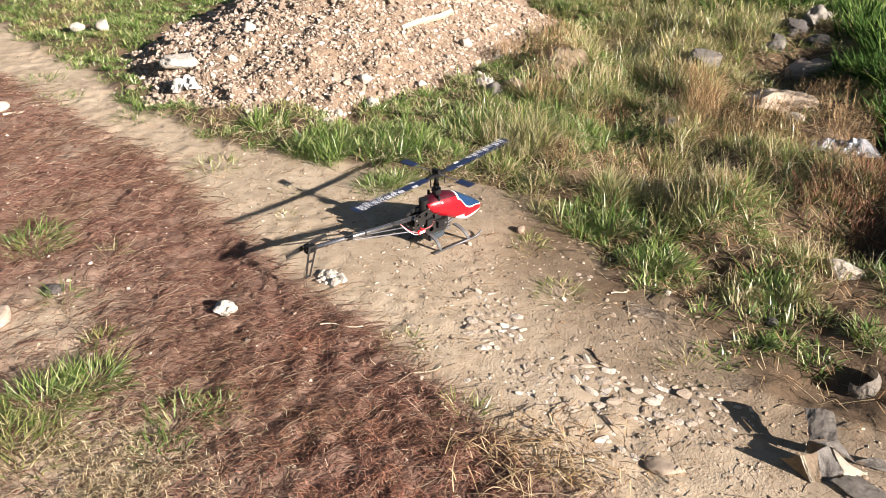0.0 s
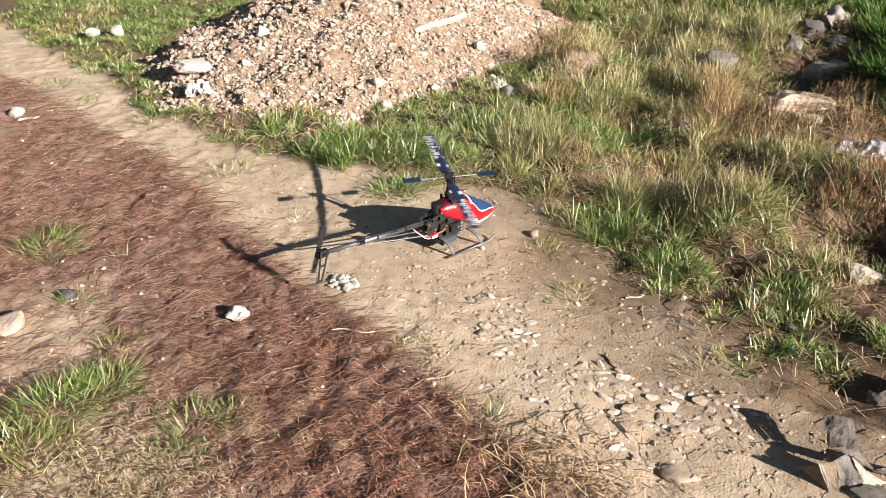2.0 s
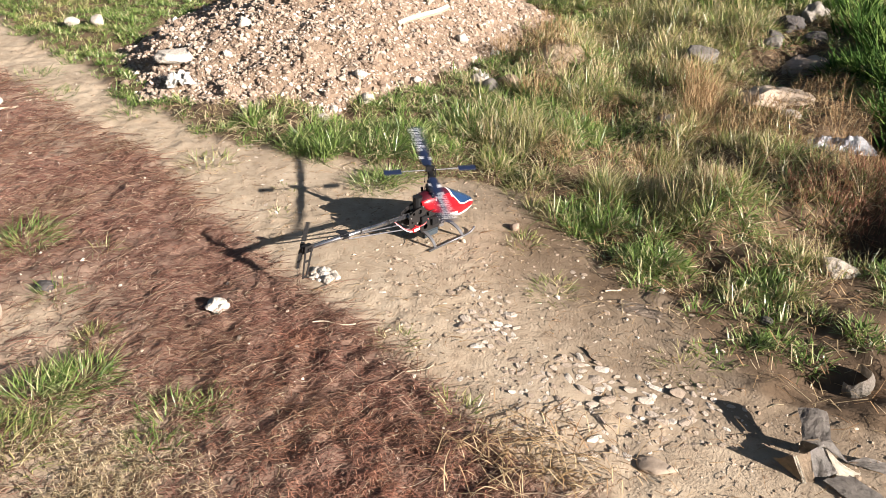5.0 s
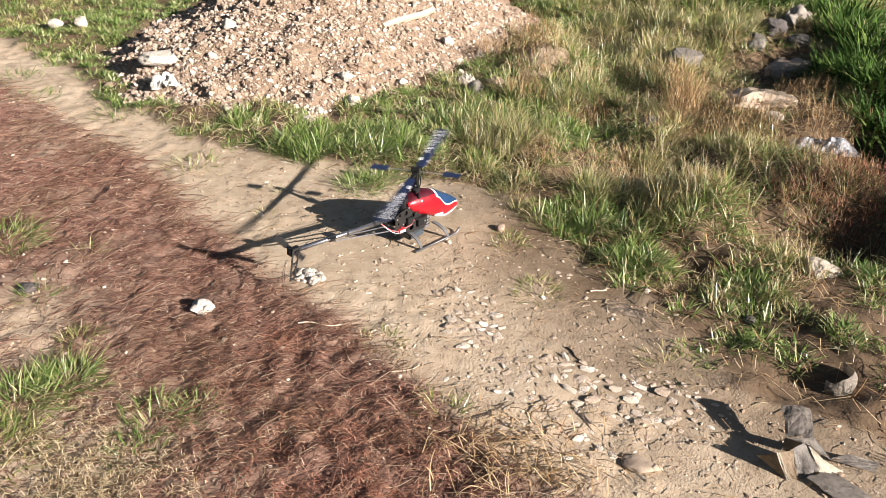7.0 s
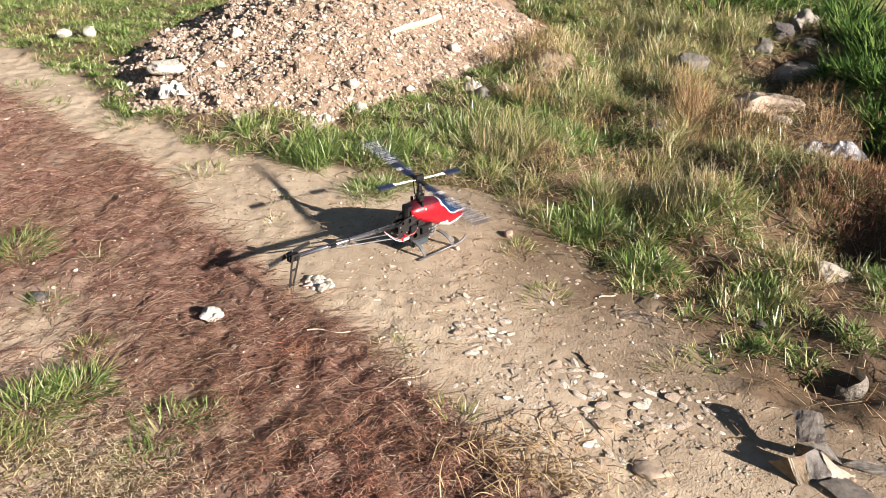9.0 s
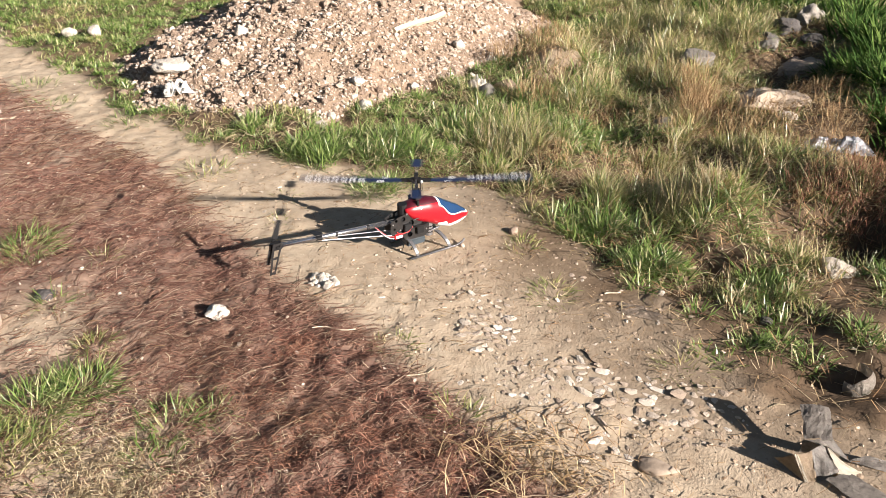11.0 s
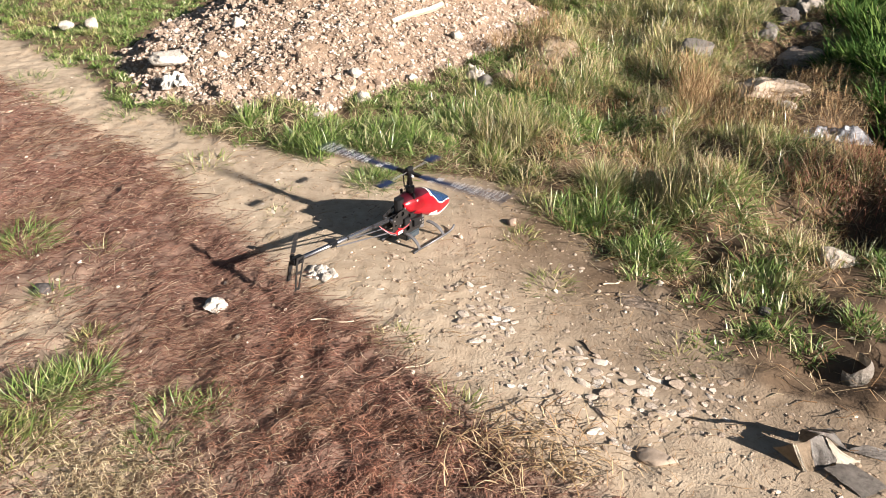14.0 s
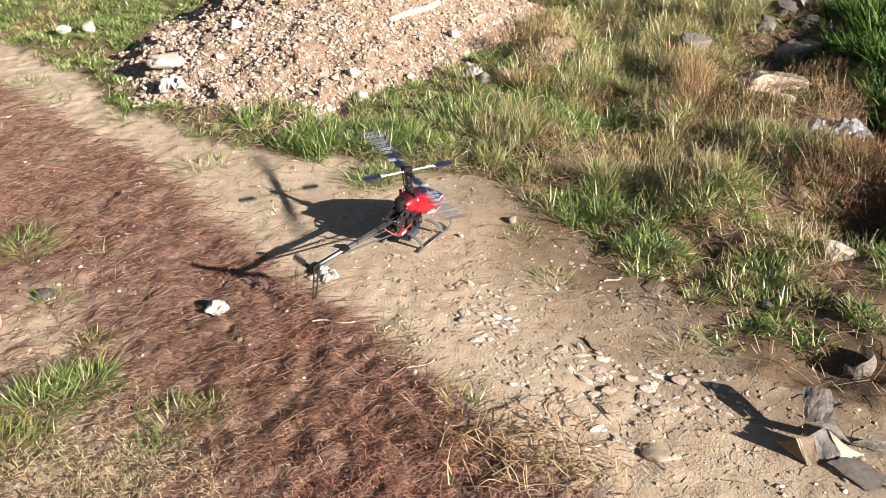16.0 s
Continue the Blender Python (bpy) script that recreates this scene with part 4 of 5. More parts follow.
def rock(name, x, y, size, paint, label, seed, flat=0.75, jag=0.25, turn=0.0, lift=None, stretch=1.0, category="stone"):
    ob = new(name, rock_mesh(name, paint, seed, jag, flat, 4 if size > 0.055 else 3))
    z = float(max(ground_z(x, y), heap_z(np.array(x), np.array(y)))) if lift is None else lift
    ob.data.transform(Matrix.Diagonal((size * stretch, size, size, 1)))
    ob.matrix_basis = Matrix.LocRotScale((x, y, z + size * flat * 0.35), Euler((0.1, 0.05, turn)), None)
    return tagged(ob, label, category)


rock("stone", -0.61, 2.03, 0.032, WHITE_STONE, "rough pale lump among brown stems", 1, 0.7, 1.3)
for k in range(15):
    spot, far = 2.4 * k, 0.010 * math.sqrt(k)
    tagged(rock("stone", -0.342 + far * math.cos(spot) * 1.1, 2.212 + far * math.sin(spot), 0.007 + 0.012 * random.random() ** 1.5, WHITE_STONE, "small crumbly white stone on bare earth", 2 + k, 0.55, 0.6), group="white stones by the tail")
rock("stone", 0.66, 2.125, 0.011, WHITE_STONE, "small bright white stone at the grass edge", 12, 0.8)
rock("rock", 1.22, 2.22, 0.052, WHITE_STONE, "pale grey rock half sunk in grass", 13, 0.6, 0.8)
rock("stone", -1.99, 4.98, 0.040, WHITE_STONE, "white stone lying in short grass", 15, 0.8, lift=0.045)
rock("stone", -2.13, 4.95, 0.036, WHITE_STONE, "white stone lying in short grass", 16, 0.7, lift=0.045)
rock("rock", 1.33, 4.28, 0.10, GREY_STONE, "grey broken rock in the grass", 18, 0.75, 0.7, lift=0.02)
rock("rock", 1.51, 3.63, 0.155, CLOD, "pale flat boulder among dry weeds", 19, 0.30, 0.85, 0.3, lift=0.03, stretch=1.15)
rock("stone", 1.47, 3.40, 0.045, WHITE_STONE, "whitish stone beside the flat boulder", 20, 0.6, 0.3)
# rocks of the hollow; the dark ones carry its shade in their colour
rock("rock", 1.95, 4.72, 0.085, DARK_AND_SHADED_STONE, "rock in a hollow, coloured dark for its shade", 21, 0.6, 0.9)
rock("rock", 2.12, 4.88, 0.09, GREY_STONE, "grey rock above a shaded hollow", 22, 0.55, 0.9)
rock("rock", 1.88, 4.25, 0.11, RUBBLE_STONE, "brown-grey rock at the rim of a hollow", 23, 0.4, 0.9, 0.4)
rock("rock", 1.80, 4.58, 0.05, DARK_AND_SHADED_STONE, "small rock in a hollow, coloured dark for its shade", 61, 0.7, 0.4)
rock("rock", 2.02, 4.5, 0.06, DARK_AND_SHADED_STONE, "broken rock in a hollow, coloured dark for its shade", 62, 0.6, 0.4, 0.8)
rock("rock", 1.76, 4.45, 0.05, GREY_STONE, "small grey rock in a hollow", 24, 0.7, 0.35)
rock("stone", 0.98, 3.42, 0.065, GREY_STONE, "grey stone between grass tufts", 25, 0.6, 0.3, lift=-0.01)
rock("stone", 0.92, 1.97, 0.018, DARK_AND_SHADED_STONE, "dark stone at the grass edge", 26, 0.7, 0.3)
rock("stone", -1.15, 2.14, 0.030, DARK_AND_SHADED_STONE, "flat slate-grey stone beside a grass tuft", 27, 0.4, 0.25)
rock("stone", 0.485, 1.412, 0.022, PEBBLE, "long flat brown pebble on the earth path", 60, 0.45, 0.3, -0.45, stretch=1.9)
rock("stone", -1.25, 1.98, 0.045, RUBBLE_STONE, "pale rounded stone on bare earth", 28, 0.5)
rock("stone", -2.0, 3.67, 0.032, WHITE_STONE, "white stone among brown stems", 29)
rock("stone", -0.92, 3.10, 0.014, PALE_STONE, "white crumbs of mortar on the path", 30, 0.5, 0.5)
rock("stone", 0.07, 3.28, 0.016, WHITE_STONE, "small white stone on bare earth", 31)
rock("stone", 0.26, 2.52, 0.017, RUBBLE_STONE, "small pale stone by the helicopter", 32)
rock("stone", 0.085, 2.425, 0.009, RUBBLE_STONE, "tiny pale stone beside the landing skid", 33)
rock("stone", -1.26, 4.08, 0.085, WHITE_STONE, "grey-white slab at the foot of the heap", 34, 0.4, 0.5, 0.6)
rock("stone", 0.20, 4.02, 0.045, WHITE_STONE, "white stone at the edge of the rubble heap", 35)
rock("brick", 0.245, 3.90, 0.050, GREY_STONE, "broken grey block at the foot of the heap", 36, 0.9, 0.2, 0.4)
rock("clod", 0.335, 3.93, 0.055, CLOD, "brown clod of earth beside the heap", 37, 0.8, 0.35)
for k, (x, y, s) in enumerate(((-0.98, 4.30, 0.035), (-0.32, 3.72, 0.032), (-0.47, 3.62, 0.020), (-0.50, 3.50, 0.026), (-1.02, 4.05, 0.02), (0.18, 4.16, 0.022), (-0.36, 3.86, 0.026), (-1.36, 4.5, 0.022), (0.12, 4.42, 0.03), (-0.78, 3.85, 0.016), (-0.6, 4.1, 0.02), (-0.1, 3.95, 0.018))):
    rock("stone", x, y, s, WHITE_STONE, "white stone lying on the rubble heap", 40 + k, 0.8, 0.35)


def bar_thing(name, x, y, length, r, turn, paint, label, category, tilt=0.0, lift=0.0, bend=0.06, sides=7):
    """A stick or lath lying on the ground or the heap."""
    base = float(max(ground_z(x, y), heap_z(np.array(x), np.array(y)))) + r + lift
    pts = [((q / 7 - 0.5) * length, bend * length * math.sin(q * 0.9), 0.05 * r * math.sin(q * 2.1)) for q in range(8)]
    ob = part(name, tube(pts, r, sides), paint, label=label)
    ob.matrix_basis = Matrix.Translation((x, y, base)) @ pose(0, 0, 0, 0, tilt, turn)
    return tagged(ob, category=category)


WOOD_PALE = plain("bleached_wood", (0.50, 0.42, 0.31), 0.8, 0.0, 0.01, 0.3, 0.002)
WOOD_DARK = plain("dark_brown_wood", (0.04, 0.03, 0.023), 0.7, 0.0, 0.015, 0.5, 0.004)
bar_thing("lath", -0.085, 4.48, 0.34, 0.017, 40, WOOD_PALE, "bleached white wooden lath on the rubble heap", "lath", -6, 0.006, 0.03, 5)
bar_thing("stick", -0.28, 1.945, 0.12, 0.0018, -4, WOOD_PALE, "thin bleached stick on brown litter", "stick")
bar_thing("stick", -0.05, 1.75, 0.10, 0.0014, 28, WOOD_PALE, "thin pale stick on brown litter", "stick")
bar_thing("stick", -1.92, 3.62, 0.09, 0.006, 25, WOOD_PALE, "short pale stick on brown litter", "stick")
bar_thing("stick", 0.40, 1.82, 0.07, 0.002, -62, WOOD_DARK, "dark twig on the earth path", "stick")
bar_thing("stick", 0.52, 2.13, 0.05, 0.0024, 10, WOOD_PALE, "curved white chip at the grass edge", "wood chip", bend=0.05)
bar_thing("plank", 1.46, 3.02, 0.22, 0.016, -12, WOOD_DARK, "dark brown plank in a hollow", "plank", 3, 0.01, 0.02, 5)
bar_thing("plank", 1.72, 2.98, 0.26, 0.018, -30, WOOD_DARK, "dark brown board end in a hollow", "plank", 0, 0.01, 0.02, 5)

RAG = plain("white_film", (0.72, 0.70, 0.66), 0.6, 0.0, 0.02, 0.15, 0.004)
DUSTY_FILM = plain("dusty_film", (0.33, 0.265, 0.205), 0.75, 0.0, 0.02, 0.4, 0.003)
FOIL = plain("silvery_film", (0.42, 0.43, 0.46), 0.3, 0.4, 0.015, 0.35, 0.01)


def crumpled(name, x, y, wide, deep, high, paint, label, category, seed, turn=0.0, lift=0.0):
    """A crumpled film lying in folds, with thickness."""
    n = 22
    u, v = np.meshgrid(np.linspace(-1, 1, n), np.linspace(-1, 1, n))
    fold = np.abs(rough(u + seed, v * 0.8, 0.55, 100 + seed, 4)) * 1.6
    edge = 1 + 0.25 * rough(u * 2 + seed, v * 2, 0.7, 105 + seed)
    keep = np.clip(1.25 - np.sqrt(u * u + v * v) ** 2, 0, 1)
    base = float(max(ground_z(x, y), heap_z(np.array(x), np.array(y)))) + lift
    top = np.stack([u * wide * edge, v * deep * edge, high * fold * (0.25 + 0.75 * keep)], -1).reshape(-1, 3)
    i = (np.arange(n - 1)[:, None] * n + np.arange(n - 1)[None, :]).ravel()
    quads = np.stack([i, i + 1, i + n + 1, i + n], 1)
    bm = bmesh.new()
    vs = [bm.verts.new(p) for p in top.tolist()]
    for q in quads.tolist():
        bm.faces.new([vs[k] for k in q])
    bmesh.ops.solidify(bm, geom=bm.faces[:], thickness=0.0015)
    ob = part(name, bm, paint, label=label)
    ob.matrix_basis = pose(x, y, base, 0, 0, turn)
    return tagged(ob, category=category)


crumpled("plastic_rag", -1.20, 3.87, 0.075, 0.055, 0.07, RAG, "crumpled white plastic rag at the heap's foot", "rag", 3, 20)
crumpled("plastic_rag", 0.215, 4.03, 0.045, 0.030, 0.055, RAG, "torn white plastic scrap at the heap's edge", "rag", 11, 70)
crumpled("plastic_rag", 0.285, 4.42, 0.035, 0.028, 0.04, RAG, "torn white plastic scrap on rubble", "rag", 13, 10)
crumpled("plastic_film", 1.575, 3.12, 0.125, 0.08, 0.065, FOIL, "crumpled silvery plastic film in a hollow", "plastic film", 7, -10, 0.04)
crumpled("plastic_film", 0.58, 2.03, 0.06, 0.03, 0.006, DUSTY_FILM, "flat dusty plastic film pressed into the earth", "plastic film", 9, -25, 0.0)


def build_pot():
    """A broken hollow pot: a curved wall open towards the path, with a chipped rim."""
    bm = bmesh.new()
    rings = []
    for k in range(6):
        r = 0.040 + 0.009 * math.sin(k * 0.6)
        row = []
        for j in range(15):
            a = radians(-115 + 14 * j)
            chip = 0.012 * float(rough(j * 0.31, 0.5, 0.6, 130)) + 0.018 * abs(j - 7) / 7
            row.append(bm.verts.new((r * math.cos(a), r * math.sin(a), 0.012 * k * (1 - (chip * 12 if k > 2 else 0)))))
        rings.append(row)
    for a, b in zip(rings, rings[1:]):
        for j in range(14):
            bm.faces.new((a[j], a[j + 1], b[j + 1], b[j]))
    bmesh.ops.solidify(bm, geom=bm.faces[:], thickness=0.006)
    ob = part("broken_pot", bm, PALE_STONE, label="pale broken hollow clay pot shard at the grass edge")
    ob.matrix_basis = pose(1.05, 1.70, float(ground_z(1.05, 1.70)) - 0.006, 8, -10, -32)
    return tagged(ob, category="pot shard")


build_pot()


# ---- tufts of grass standing alone, weeds, loose straw ----
def part_of(ob, v, f):
    return soup("dry_grass", v, f, YELLOW, ob)


def tuft(x, y, count, spread, length, paint, label, lean=0.7, width=0.0034):
    v, f = tussock(x, y, int(count * 1.9), spread * 1.35, length * 1.1, width, lean)
    base = np.array([x, y, float(ground_z(x, y))])
    ob = soup("grass_tuft", v - base, f, paint)
    dry, df = tussock(x, y, int(count * 0.5), spread * 1.4, length * 0.9, width * 0.8, lean)
    tagged(part_of(ob, dry - base, df), "dry yellow blades", kind="stuff")
    ob.location = base
    return tagged(ob, label, "grass tuft", "grass tufts on bare ground")


for x, y, n, s, L, green in ((-1.34, 2.42, 130, 0.07, 0.085, 1), (-0.92, 1.88, 60, 0.035, 0.045, 0), (-0.89, 1.70, 170, 0.055, 0.072, 1), (-0.97, 1.62, 210, 0.07, 0.074, 1),
                             (-0.63, 1.56, 80, 0.05, 0.055, 1), (-0.55, 1.60, 60, 0.035, 0.05, 1), (-0.95, 1.44, 120, 0.08, 0.07, 0), (-0.9, 3.04, 45, 0.07, 0.06, 0), (-0.11, 1.875, 40, 0.04, 0.04, 0),
                             (0.05, 1.59, 30, 0.04, 0.05, 0), (-0.65, 1.45, 40, 0.05, 0.05, 1), (-1.03, 1.5, 80, 0.05, 0.07, 0), (-1.98, 4.08, 40, 0.09, 0.06, 1), (-1.37, 3.6, 60, 0.08, 0.06, 1),
                             (0.63, 1.77, 34, 0.05, 0.045, 0), (0.34, 2.13, 60, 0.05, 0.045, 0), (0.28, 2.42, 40, 0.04, 0.05, 0), (-0.55, 2.82, 22, 0.03, 0.035, 0), (-0.54, 2.63, 24, 0.03, 0.035, 0),
                             (-1.8, 3.82, 50, 0.08, 0.05, 1), (-1.12, 2.1, 30, 0.03, 0.06, 1), (-1.05, 2.35, 14, 0.03, 0.06, 0), (-0.24, 2.86, 120, 0.06, 0.075, 1), (-0.17, 2.92, 120, 0.06, 0.08, 1), (0.04, 3.00, 90, 0.06, 0.06, 1), (0.20, 2.94, 80, 0.06, 0.06, 0), (-0.04, 3.06, 90, 0.06, 0.06, 1), (0.32, 2.80, 70, 0.06, 0.055, 0), (0.40, 2.62, 60, 0.05, 0.05, 0), (0.30, 2.90, 60, 0.05, 0.06, 1)):
    tuft(x, y, n, s, L, LUSH if green else YELLOW, "fresh green grass tuft on bare ground" if green else "yellowing grass tuft on bare ground", 0.72)


def weed(x, y, count, spread, length, label, paint=WEED):
    """A dead weed: stiff upright branching stalks."""
    a = rng.uniform(0, 2 * np.pi, count)
    r = spread * np.sqrt(rng.uniform(0, 1, count))
    px, py = x + r * np.cos(a), y + r * np.sin(a)
    pieces = [blades(on_ground(px, py), a + rng.normal(0, 0.8, count), length * rng.uniform(0.5, 1.1, count), np.full(count, 0.0022), rng.uniform(0, 0.75, count), rng.uniform(-0.1, 0.4, count), 3)]
    k = np.repeat(np.arange(count), 7)
    high = rng.uniform(0.3, 0.8, len(k)) * length * 0.7
    feet = on_ground(px[k], py[k]) + np.stack([rng.normal(0, 0.012, len(k)), rng.normal(0, 0.012, len(k)), high], 1)
    pieces.append(blades(feet, rng.uniform(0, 6.28, len(k)), length * rng.uniform(0.1, 0.3, len(k)), np.full(len(k), 0.0018), rng.uniform(0.2, 0.9, len(k)), rng.uniform(-0.2, 0.3, len(k)), 3))
    v, f = joined(pieces)
    base = np.array([x, y, float(ground_z(x, y))])
    ob = soup("dead_weed", v - base, f, paint)
    ob.location = base
    return tagged(ob, label, "dead weed")


for x, y, n, s, L in ((1.17, 3.72, 60, 0.09, 0.26), (1.30, 3.42, 40, 0.10, 0.18), (1.45, 2.72, 70, 0.14, 0.15), (0.62, 4.65, 50, 0.12, 0.22), (1.62, 3.25, 40, 0.12, 0.2), (1.2, 3.25, 30, 0.1, 0.16), (0.45, 3.05, 40, 0.08, 0.08), (1.0, 3.32, 35, 0.12, 0.11), (0.8, 3.58, 30, 0.11, 0.1), (1.68, 3.62, 30, 0.12, 0.14), (1.3, 2.55, 70, 0.12, 0.09), (0.92, 2.68, 60, 0.1, 0.1),
                      (0.46, 3.78, 60, 0.1, 0.13), (1.1, 4.02, 35, 0.14, 0.13), (0.35, 4.35, 60, 0.1, 0.16), (1.6, 2.5, 70, 0.14, 0.12), (0.72, 3.05, 30, 0.12, 0.08), (1.42, 3.05, 40, 0.12, 0.12), (1.10, 3.46, 50, 0.07, 0.24), (1.16, 3.60, 40, 0.07, 0.24), (1.36, 3.30, 45, 0.12, 0.13), (0.80, 3.06, 40, 0.1, 0.07), (0.68, 3.5, 40, 0.1, 0.09), (0.55, 4.15, 50, 0.15, 0.10)):
    weed(x, y, n, s, L, "rust-brown dead weed stalks in rough grass")
for x, y, n, s, L in ((1.44, 2.58, 90, 0.13, 0.12), (1.30, 2.66, 50, 0.12, 0.09), (1.55, 2.70, 60, 0.12, 0.12)):
    weed(x, y, n, s, L, "russet-red dead weed stalks in rough grass", RUST)


def leafy(x, y, count, spread, length):
    """A clump of broad dark leaves."""
    v, f = tussock(x, y, count, spread, length, 0.014, 0.55)
    base = np.array([x, y, float(ground_z(x, y))])
    ob = soup("leafy_weed", v - base, f, LEAFY)
    ob.location = base
    return tagged(ob, "dense dark green leafy weed clump", "weed")


for x, y, n, s, L in ((2.05, 3.85, 260, 0.16, 0.22), (2.35, 4.35, 260, 0.18, 0.24), (1.92, 3.35, 200, 0.13, 0.18), (2.25, 3.45, 240, 0.16, 0.22), (2.45, 4.95, 240, 0.2, 0.24), (1.75, 5.25, 240, 0.2, 0.2), (1.95, 2.95, 180, 0.12, 0.2), (2.6, 3.9, 240, 0.2, 0.26), (1.5, 5.6, 200, 0.2, 0.2), (1.88, 3.12, 220, 0.12, 0.2), (2.05, 3.6, 260, 0.15, 0.24), (2.2, 4.1, 260, 0.16, 0.24), (1.98, 4.02, 200, 0.12, 0.2), (2.3, 4.6, 240, 0.16, 0.22), (2.1, 5.3, 240, 0.2, 0.22)):
    leafy(x, y, n, s, L * 0.75)
# tall unseen clumps right of the view, added to throw shade leftwards
for x, y, n, s, L in ((2.08, 2.30, 420, 0.20, 0.42), (2.60, 3.15, 460, 0.24, 0.50), (2.95, 3.75, 460, 0.26, 0.52), (1.95, 1.85, 300, 0.16, 0.30), (1.80, 2.25, 260, 0.14, 0.26)):
    leafy(x, y, n, s, L)


def build_loose():
    def lie(name, n, x0, x1, y0, y1, weight, paint, length, radius, rise, label):
        x, y = scatter(n, x0, x1, y0, y1, weight)
        n = len(x)
        v, f = stems(np.stack([x, y, rng.uniform(0, 0.015, n)], 1), rng.uniform(0, 6.28, n), rng.uniform(*length, n), rng.uniform(*radius, n), rng.uniform(0, rise, n), rng.normal(0, 0.8, n), 2 if length[1] < 0.1 else 4)
        tagged(soup(name, v, f, paint), label, "straw", kind="stuff")
    lie("straw_litter", 17000, -1.2, 2.4, 1.2, 5.0, lambda x, y: grass_at(x, y) * not_heap(x, y) * (0.35 + 0.65 * smooth(1.7, 2.7, y)), STRAW, (0.02, 0.09), (0.0007, 0.0016), 0.03, "loose dry straw in the rough grass")
    lie("weed_litter", 14000, -0.4, 2.4, 1.2, 5.0, lambda x, y: grass_at(x, y) * not_heap(x, y) * (0.25 + 0.75 * smooth(1.9, 2.5, y)) * smooth(0.2, 0.6, x), WEED, (0.02, 0.08), (0.0007, 0.0018), 0.025, "brown dead stalks in the rough grass")
    lie("root_tangle", 620, -0.1, 0.5, 1.25, 1.62, lambda x, y: np.clip(1.1 * disc(x, y, 0.26, 1.43, 0.11) + 0.5 * disc(x, y, 0.10, 1.44, 0.12), 0, 1), ROOT, (0.03, 0.12), (0.0008, 0.0019), 0.035, "tangle of tan dry roots on litter")
    lie("path_straw", 2600, -1.4, 1.0, 1.3, 3.6, lambda x, y: (1 - grass_at(x, y)) * (1 - litter_at(x, y)), WEED, (0.01, 0.05), (0.0005, 0.0011), 0.006, "short bits of straw on the earth path")
    lie("straw_mat", 20000, -1.3, -0.3, 1.1, 1.75, lambda x, y: disc(x, y, -0.74, 1.34, 0.22) * smooth(-0.5, 0.2, rough(x, y, 0.07, 57, 2)), STRAW, (0.008, 0.030), (0.0005, 0.0012), 0.012, "mat of pale dry straw beside grass tufts")


build_loose()


# ---- pebbles trodden into the path ----
def build_pebbles():
    meshes = []
    for k in range(7):
        meshes.append(rock_mesh("pebble", PEBBLE, 200 + k, 0.7, 0.36, 2))
        meshes[-1].shade_flat()
    spots = []
    def strew(n, cx, cy, rx, ry, turn, small, big, gap):
        tries = 0
        while n and tries < 4000:
            tries += 1
            a, r = rng.uniform(0, 6.28), math.sqrt(rng.uniform())
            u, v = rx * r * math.cos(a), ry * r * math.sin(a)
            x, y = cx + u * math.cos(turn) - v * math.sin(turn), cy + u * math.sin(turn) + v * math.cos(turn)
            s = rng.uniform(small, big)
            if all((x - p) ** 2 + (y - q) ** 2 > (gap * (s + w)) ** 2 for p, q, w in spots):
                spots.append((x, y, s))
                n -= 1
    strew(38, 0.145, 1.945, 0.085, 0.095, 0.0, 0.009, 0.017, 0.85)
    strew(10, 0.13, 2.10, 0.10, 0.04, -0.3, 0.008, 0.013, 1.0)
    strew(72, 0.40, 1.68, 0.25, 0.11, -0.35, 0.007, 0.019, 1.0)
    strew(80, 0.42, 1.66, 0.34, 0.16, -0.35, 0.003, 0.009, 1.1)
    strew(28, 0.36, 1.52, 0.18, 0.09, -0.2, 0.006, 0.015, 1.2)
    strew(12, 0.60, 1.66, 0.14, 0.06, -0.35, 0.008, 0.016, 1.2)
    strew(26, 0.2, 2.0, 0.45, 0.4, -0.6, 0.004, 0.010, 1.3)
    strew(14, -0.6, 2.9, 0.7, 0.2, -0.7, 0.005, 0.011, 1.3)
    for x, y, s in spots[:290]:
        ob = new("pebble", meshes[rng.integers(7)])
        ob.parent = ground
        ob.matrix_basis = Matrix.LocRotScale((x, y, float(ground_z(x, y)) + s * rng.uniform(-0.22, 0.06)), Euler((rng.normal(0.1, 0.14), rng.normal(0.1, 0.14), rng.normal(-0.4, 0.7))), (s * rng.uniform(1.0, 1.6), s * rng.uniform(0.7, 1.0), s * 0.7))


build_pebbles()

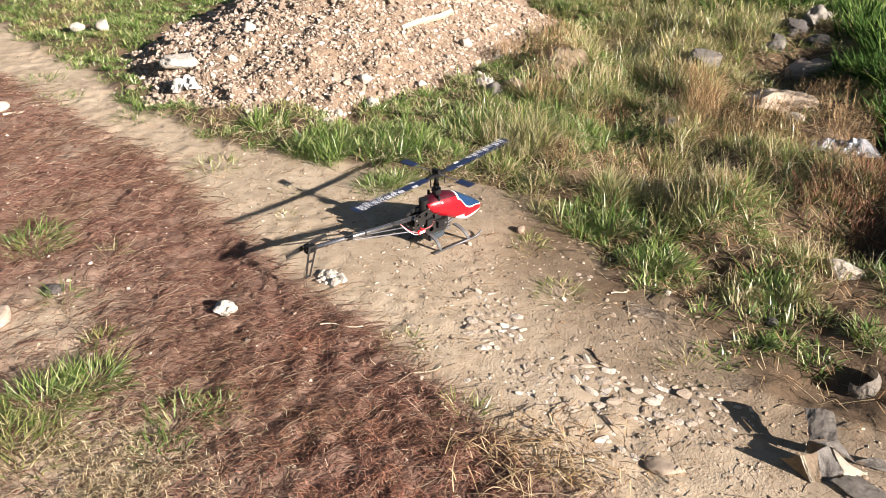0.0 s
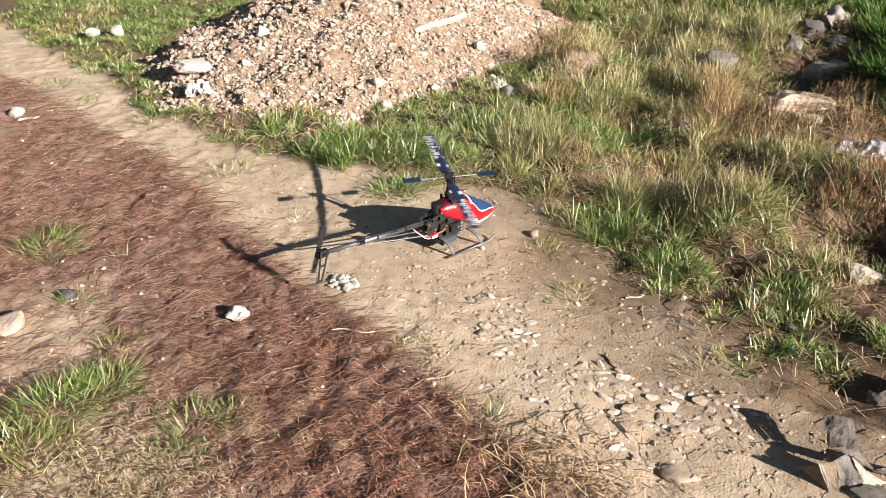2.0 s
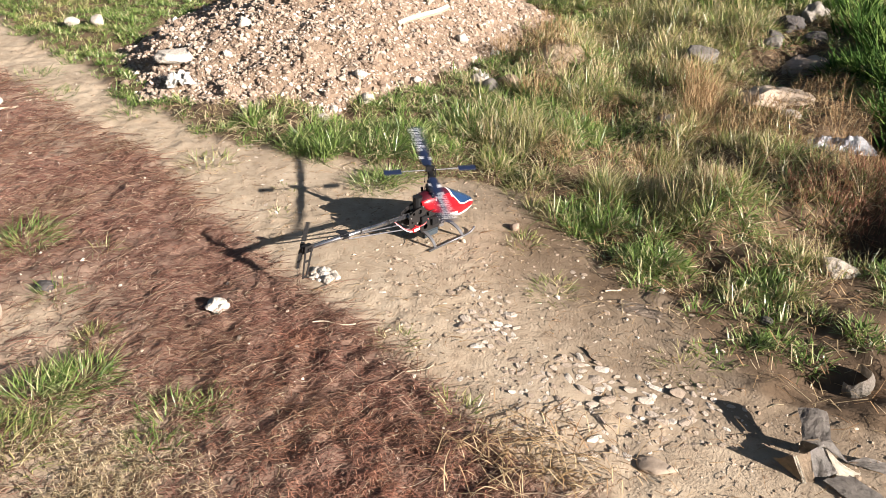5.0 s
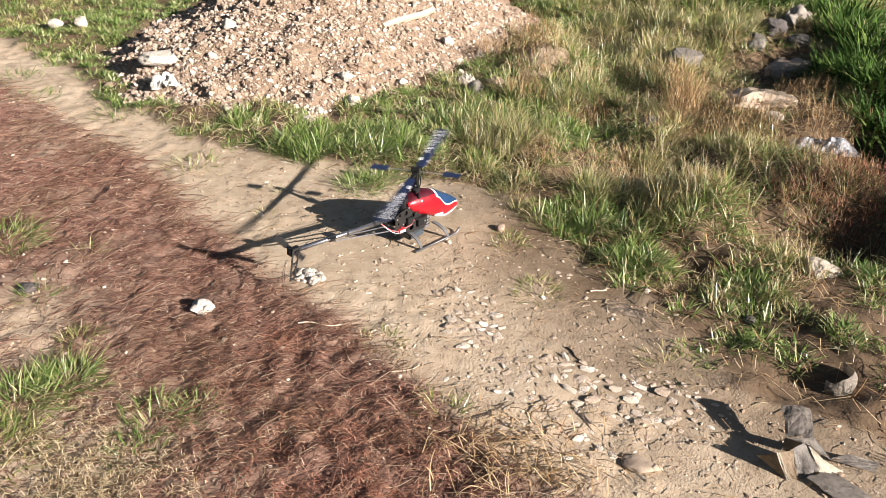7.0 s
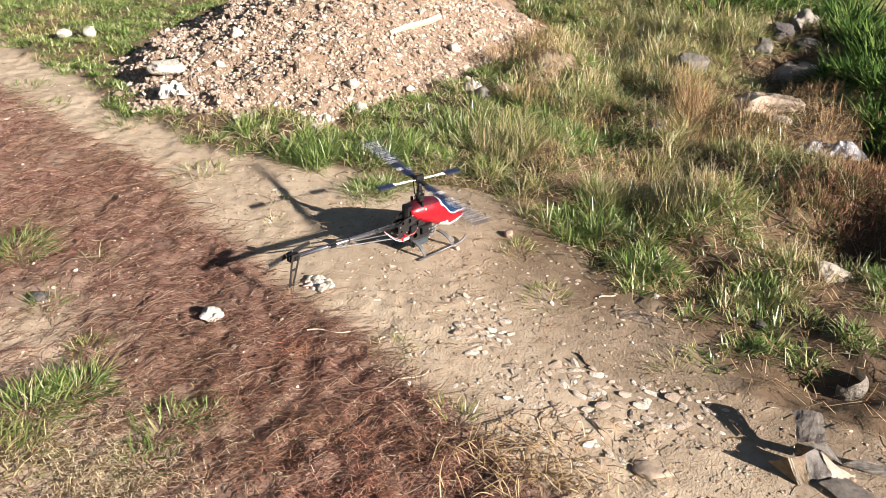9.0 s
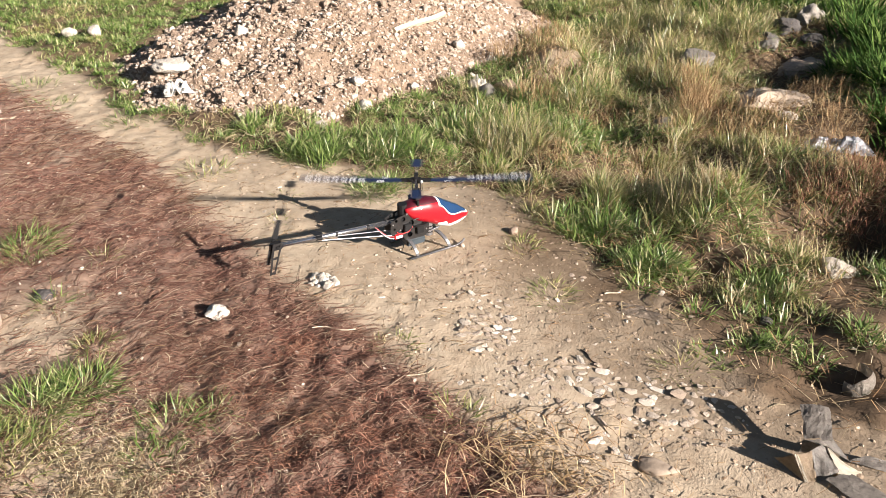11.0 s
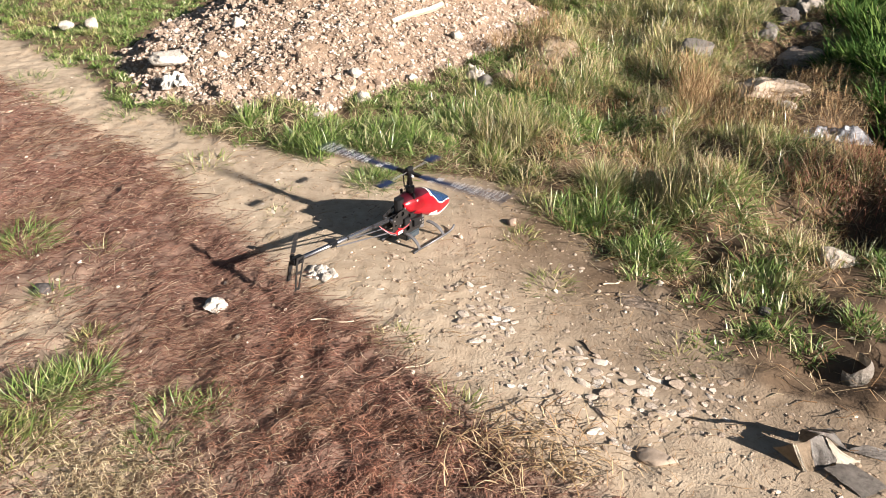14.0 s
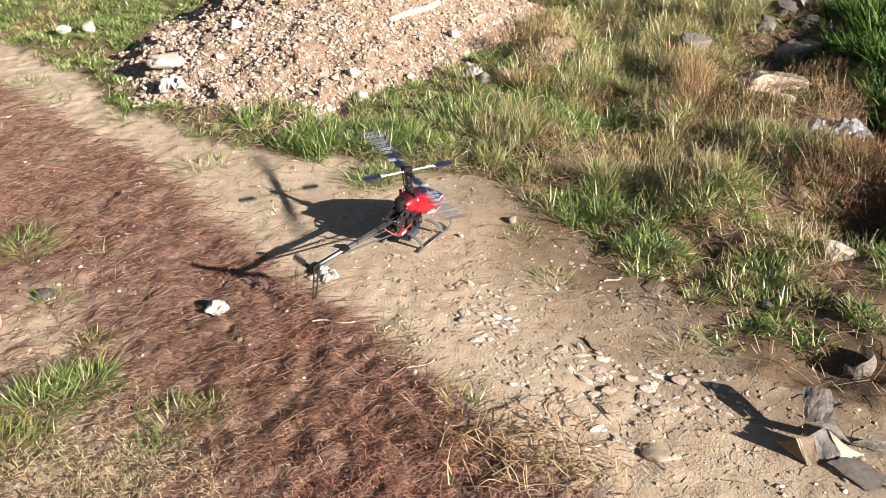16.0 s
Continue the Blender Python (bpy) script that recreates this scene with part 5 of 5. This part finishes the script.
# ---- what moves ----
HELI_ROWS = [
    (0, -0.025, 2.451, 40.6), (0.5, -0.025, 2.451, 40.5), (1, -0.025, 2.451, 40.5), (1.5, -0.025, 2.452, 40.3), (2, -0.025, 2.452, 40.4), (2.5, -0.025, 2.451, 40.5),
    (3, -0.025, 2.452, 40.6), (3.5, -0.025, 2.450, 40.5), (6, -0.027, 2.451, 44.3), (6.5, -0.026, 2.449, 44.2), (7, -0.026, 2.449, 44.1), (7.5, -0.028, 2.449, 43.4),
    (8, -0.032, 2.442, 42.3), (8.5, -0.034, 2.442, 41.3), (9, -0.038, 2.440, 41.5), (11.5, -0.070, 2.425, 26.3), (12, -0.075, 2.424, 22.0), (12.5, -0.076, 2.424, 24.2),
    (13, -0.078, 2.425, 40.1), (13.5, -0.078, 2.419, 46.3), (14, -0.077, 2.416, 50.2), (14.5, -0.077, 2.416, 51.9), (15, -0.077, 2.414, 53.8), (15.5, -0.077, 2.414, 55.3), (16, -0.077, 2.413, 57.3),
]
# the rotor's heading in the world at those times, in degrees; half turns look alike
ROTOR_AT = [(0, 49), (0.5, 45), (1, 24), (1.5, -66), (2, -78), (2.5, -41), (3, 16), (3.5, -69), (6, -29), (6.5, -73), (7, 75), (7.5, -71), (8, 19), (8.5, 0), (9, -60),
            (11.5, 12), (12, -25), (12.5, 20), (13, -2), (13.5, 20), (14, -37), (14.5, 78), (15, 16), (15.5, 42), (16, -68)]
FLAP_AT = [(0, 72), (6, 71), (9, 69), (11, 63), (11.5, 60), (12, 54), (12.5, -30), (13, -48), (13.5, -55), (14, -52), (14.5, -48), (15, -30), (15.5, 35), (16, 60)]


def motions():
    walk(heli, [(t, pose(x, y, float(ground_z(x, y)) * 0.3, 0, 0, a)) for t, x, y, a in HELI_ROWS])
    # clockwise from above, ever faster, through each known heading
    times, angles = [0.0], [float(ROTOR_AT[0][1])]
    for t, a in ROTOR_AT[1:]:
        speed = -1090 if t <= 3.5 else -1090 - 1420 * min(1.0, (t - 3.5) / 7.0)
        goal = angles[-1] + speed * (t - times[-1])
        angles.append(a + 180 * round((goal - a) / 180))
        times.append(t)
    yaw_times, yaws = [r[0] for r in HELI_ROWS], [r[3] for r in HELI_ROWS]
    rows, tail = [], []
    for k in range(481):
        t = k / FPS
        turn = float(np.interp(t, times, angles)) - float(np.interp(t, yaw_times, yaws))
        rows.append((t, pose(0.005, 0, 0.236, 0, 0, turn)))
        tail.append((t, pose(-0.470, 0.024, 0.143, 0, 80 + 86 * k, 0)))
    walk(main_rotor, rows)
    walk(tail_rotor, tail)
    walk(flap, [(t, pose(*FLAP_FOOT, -a, 0, -10)) for t, a in FLAP_AT])


motions()
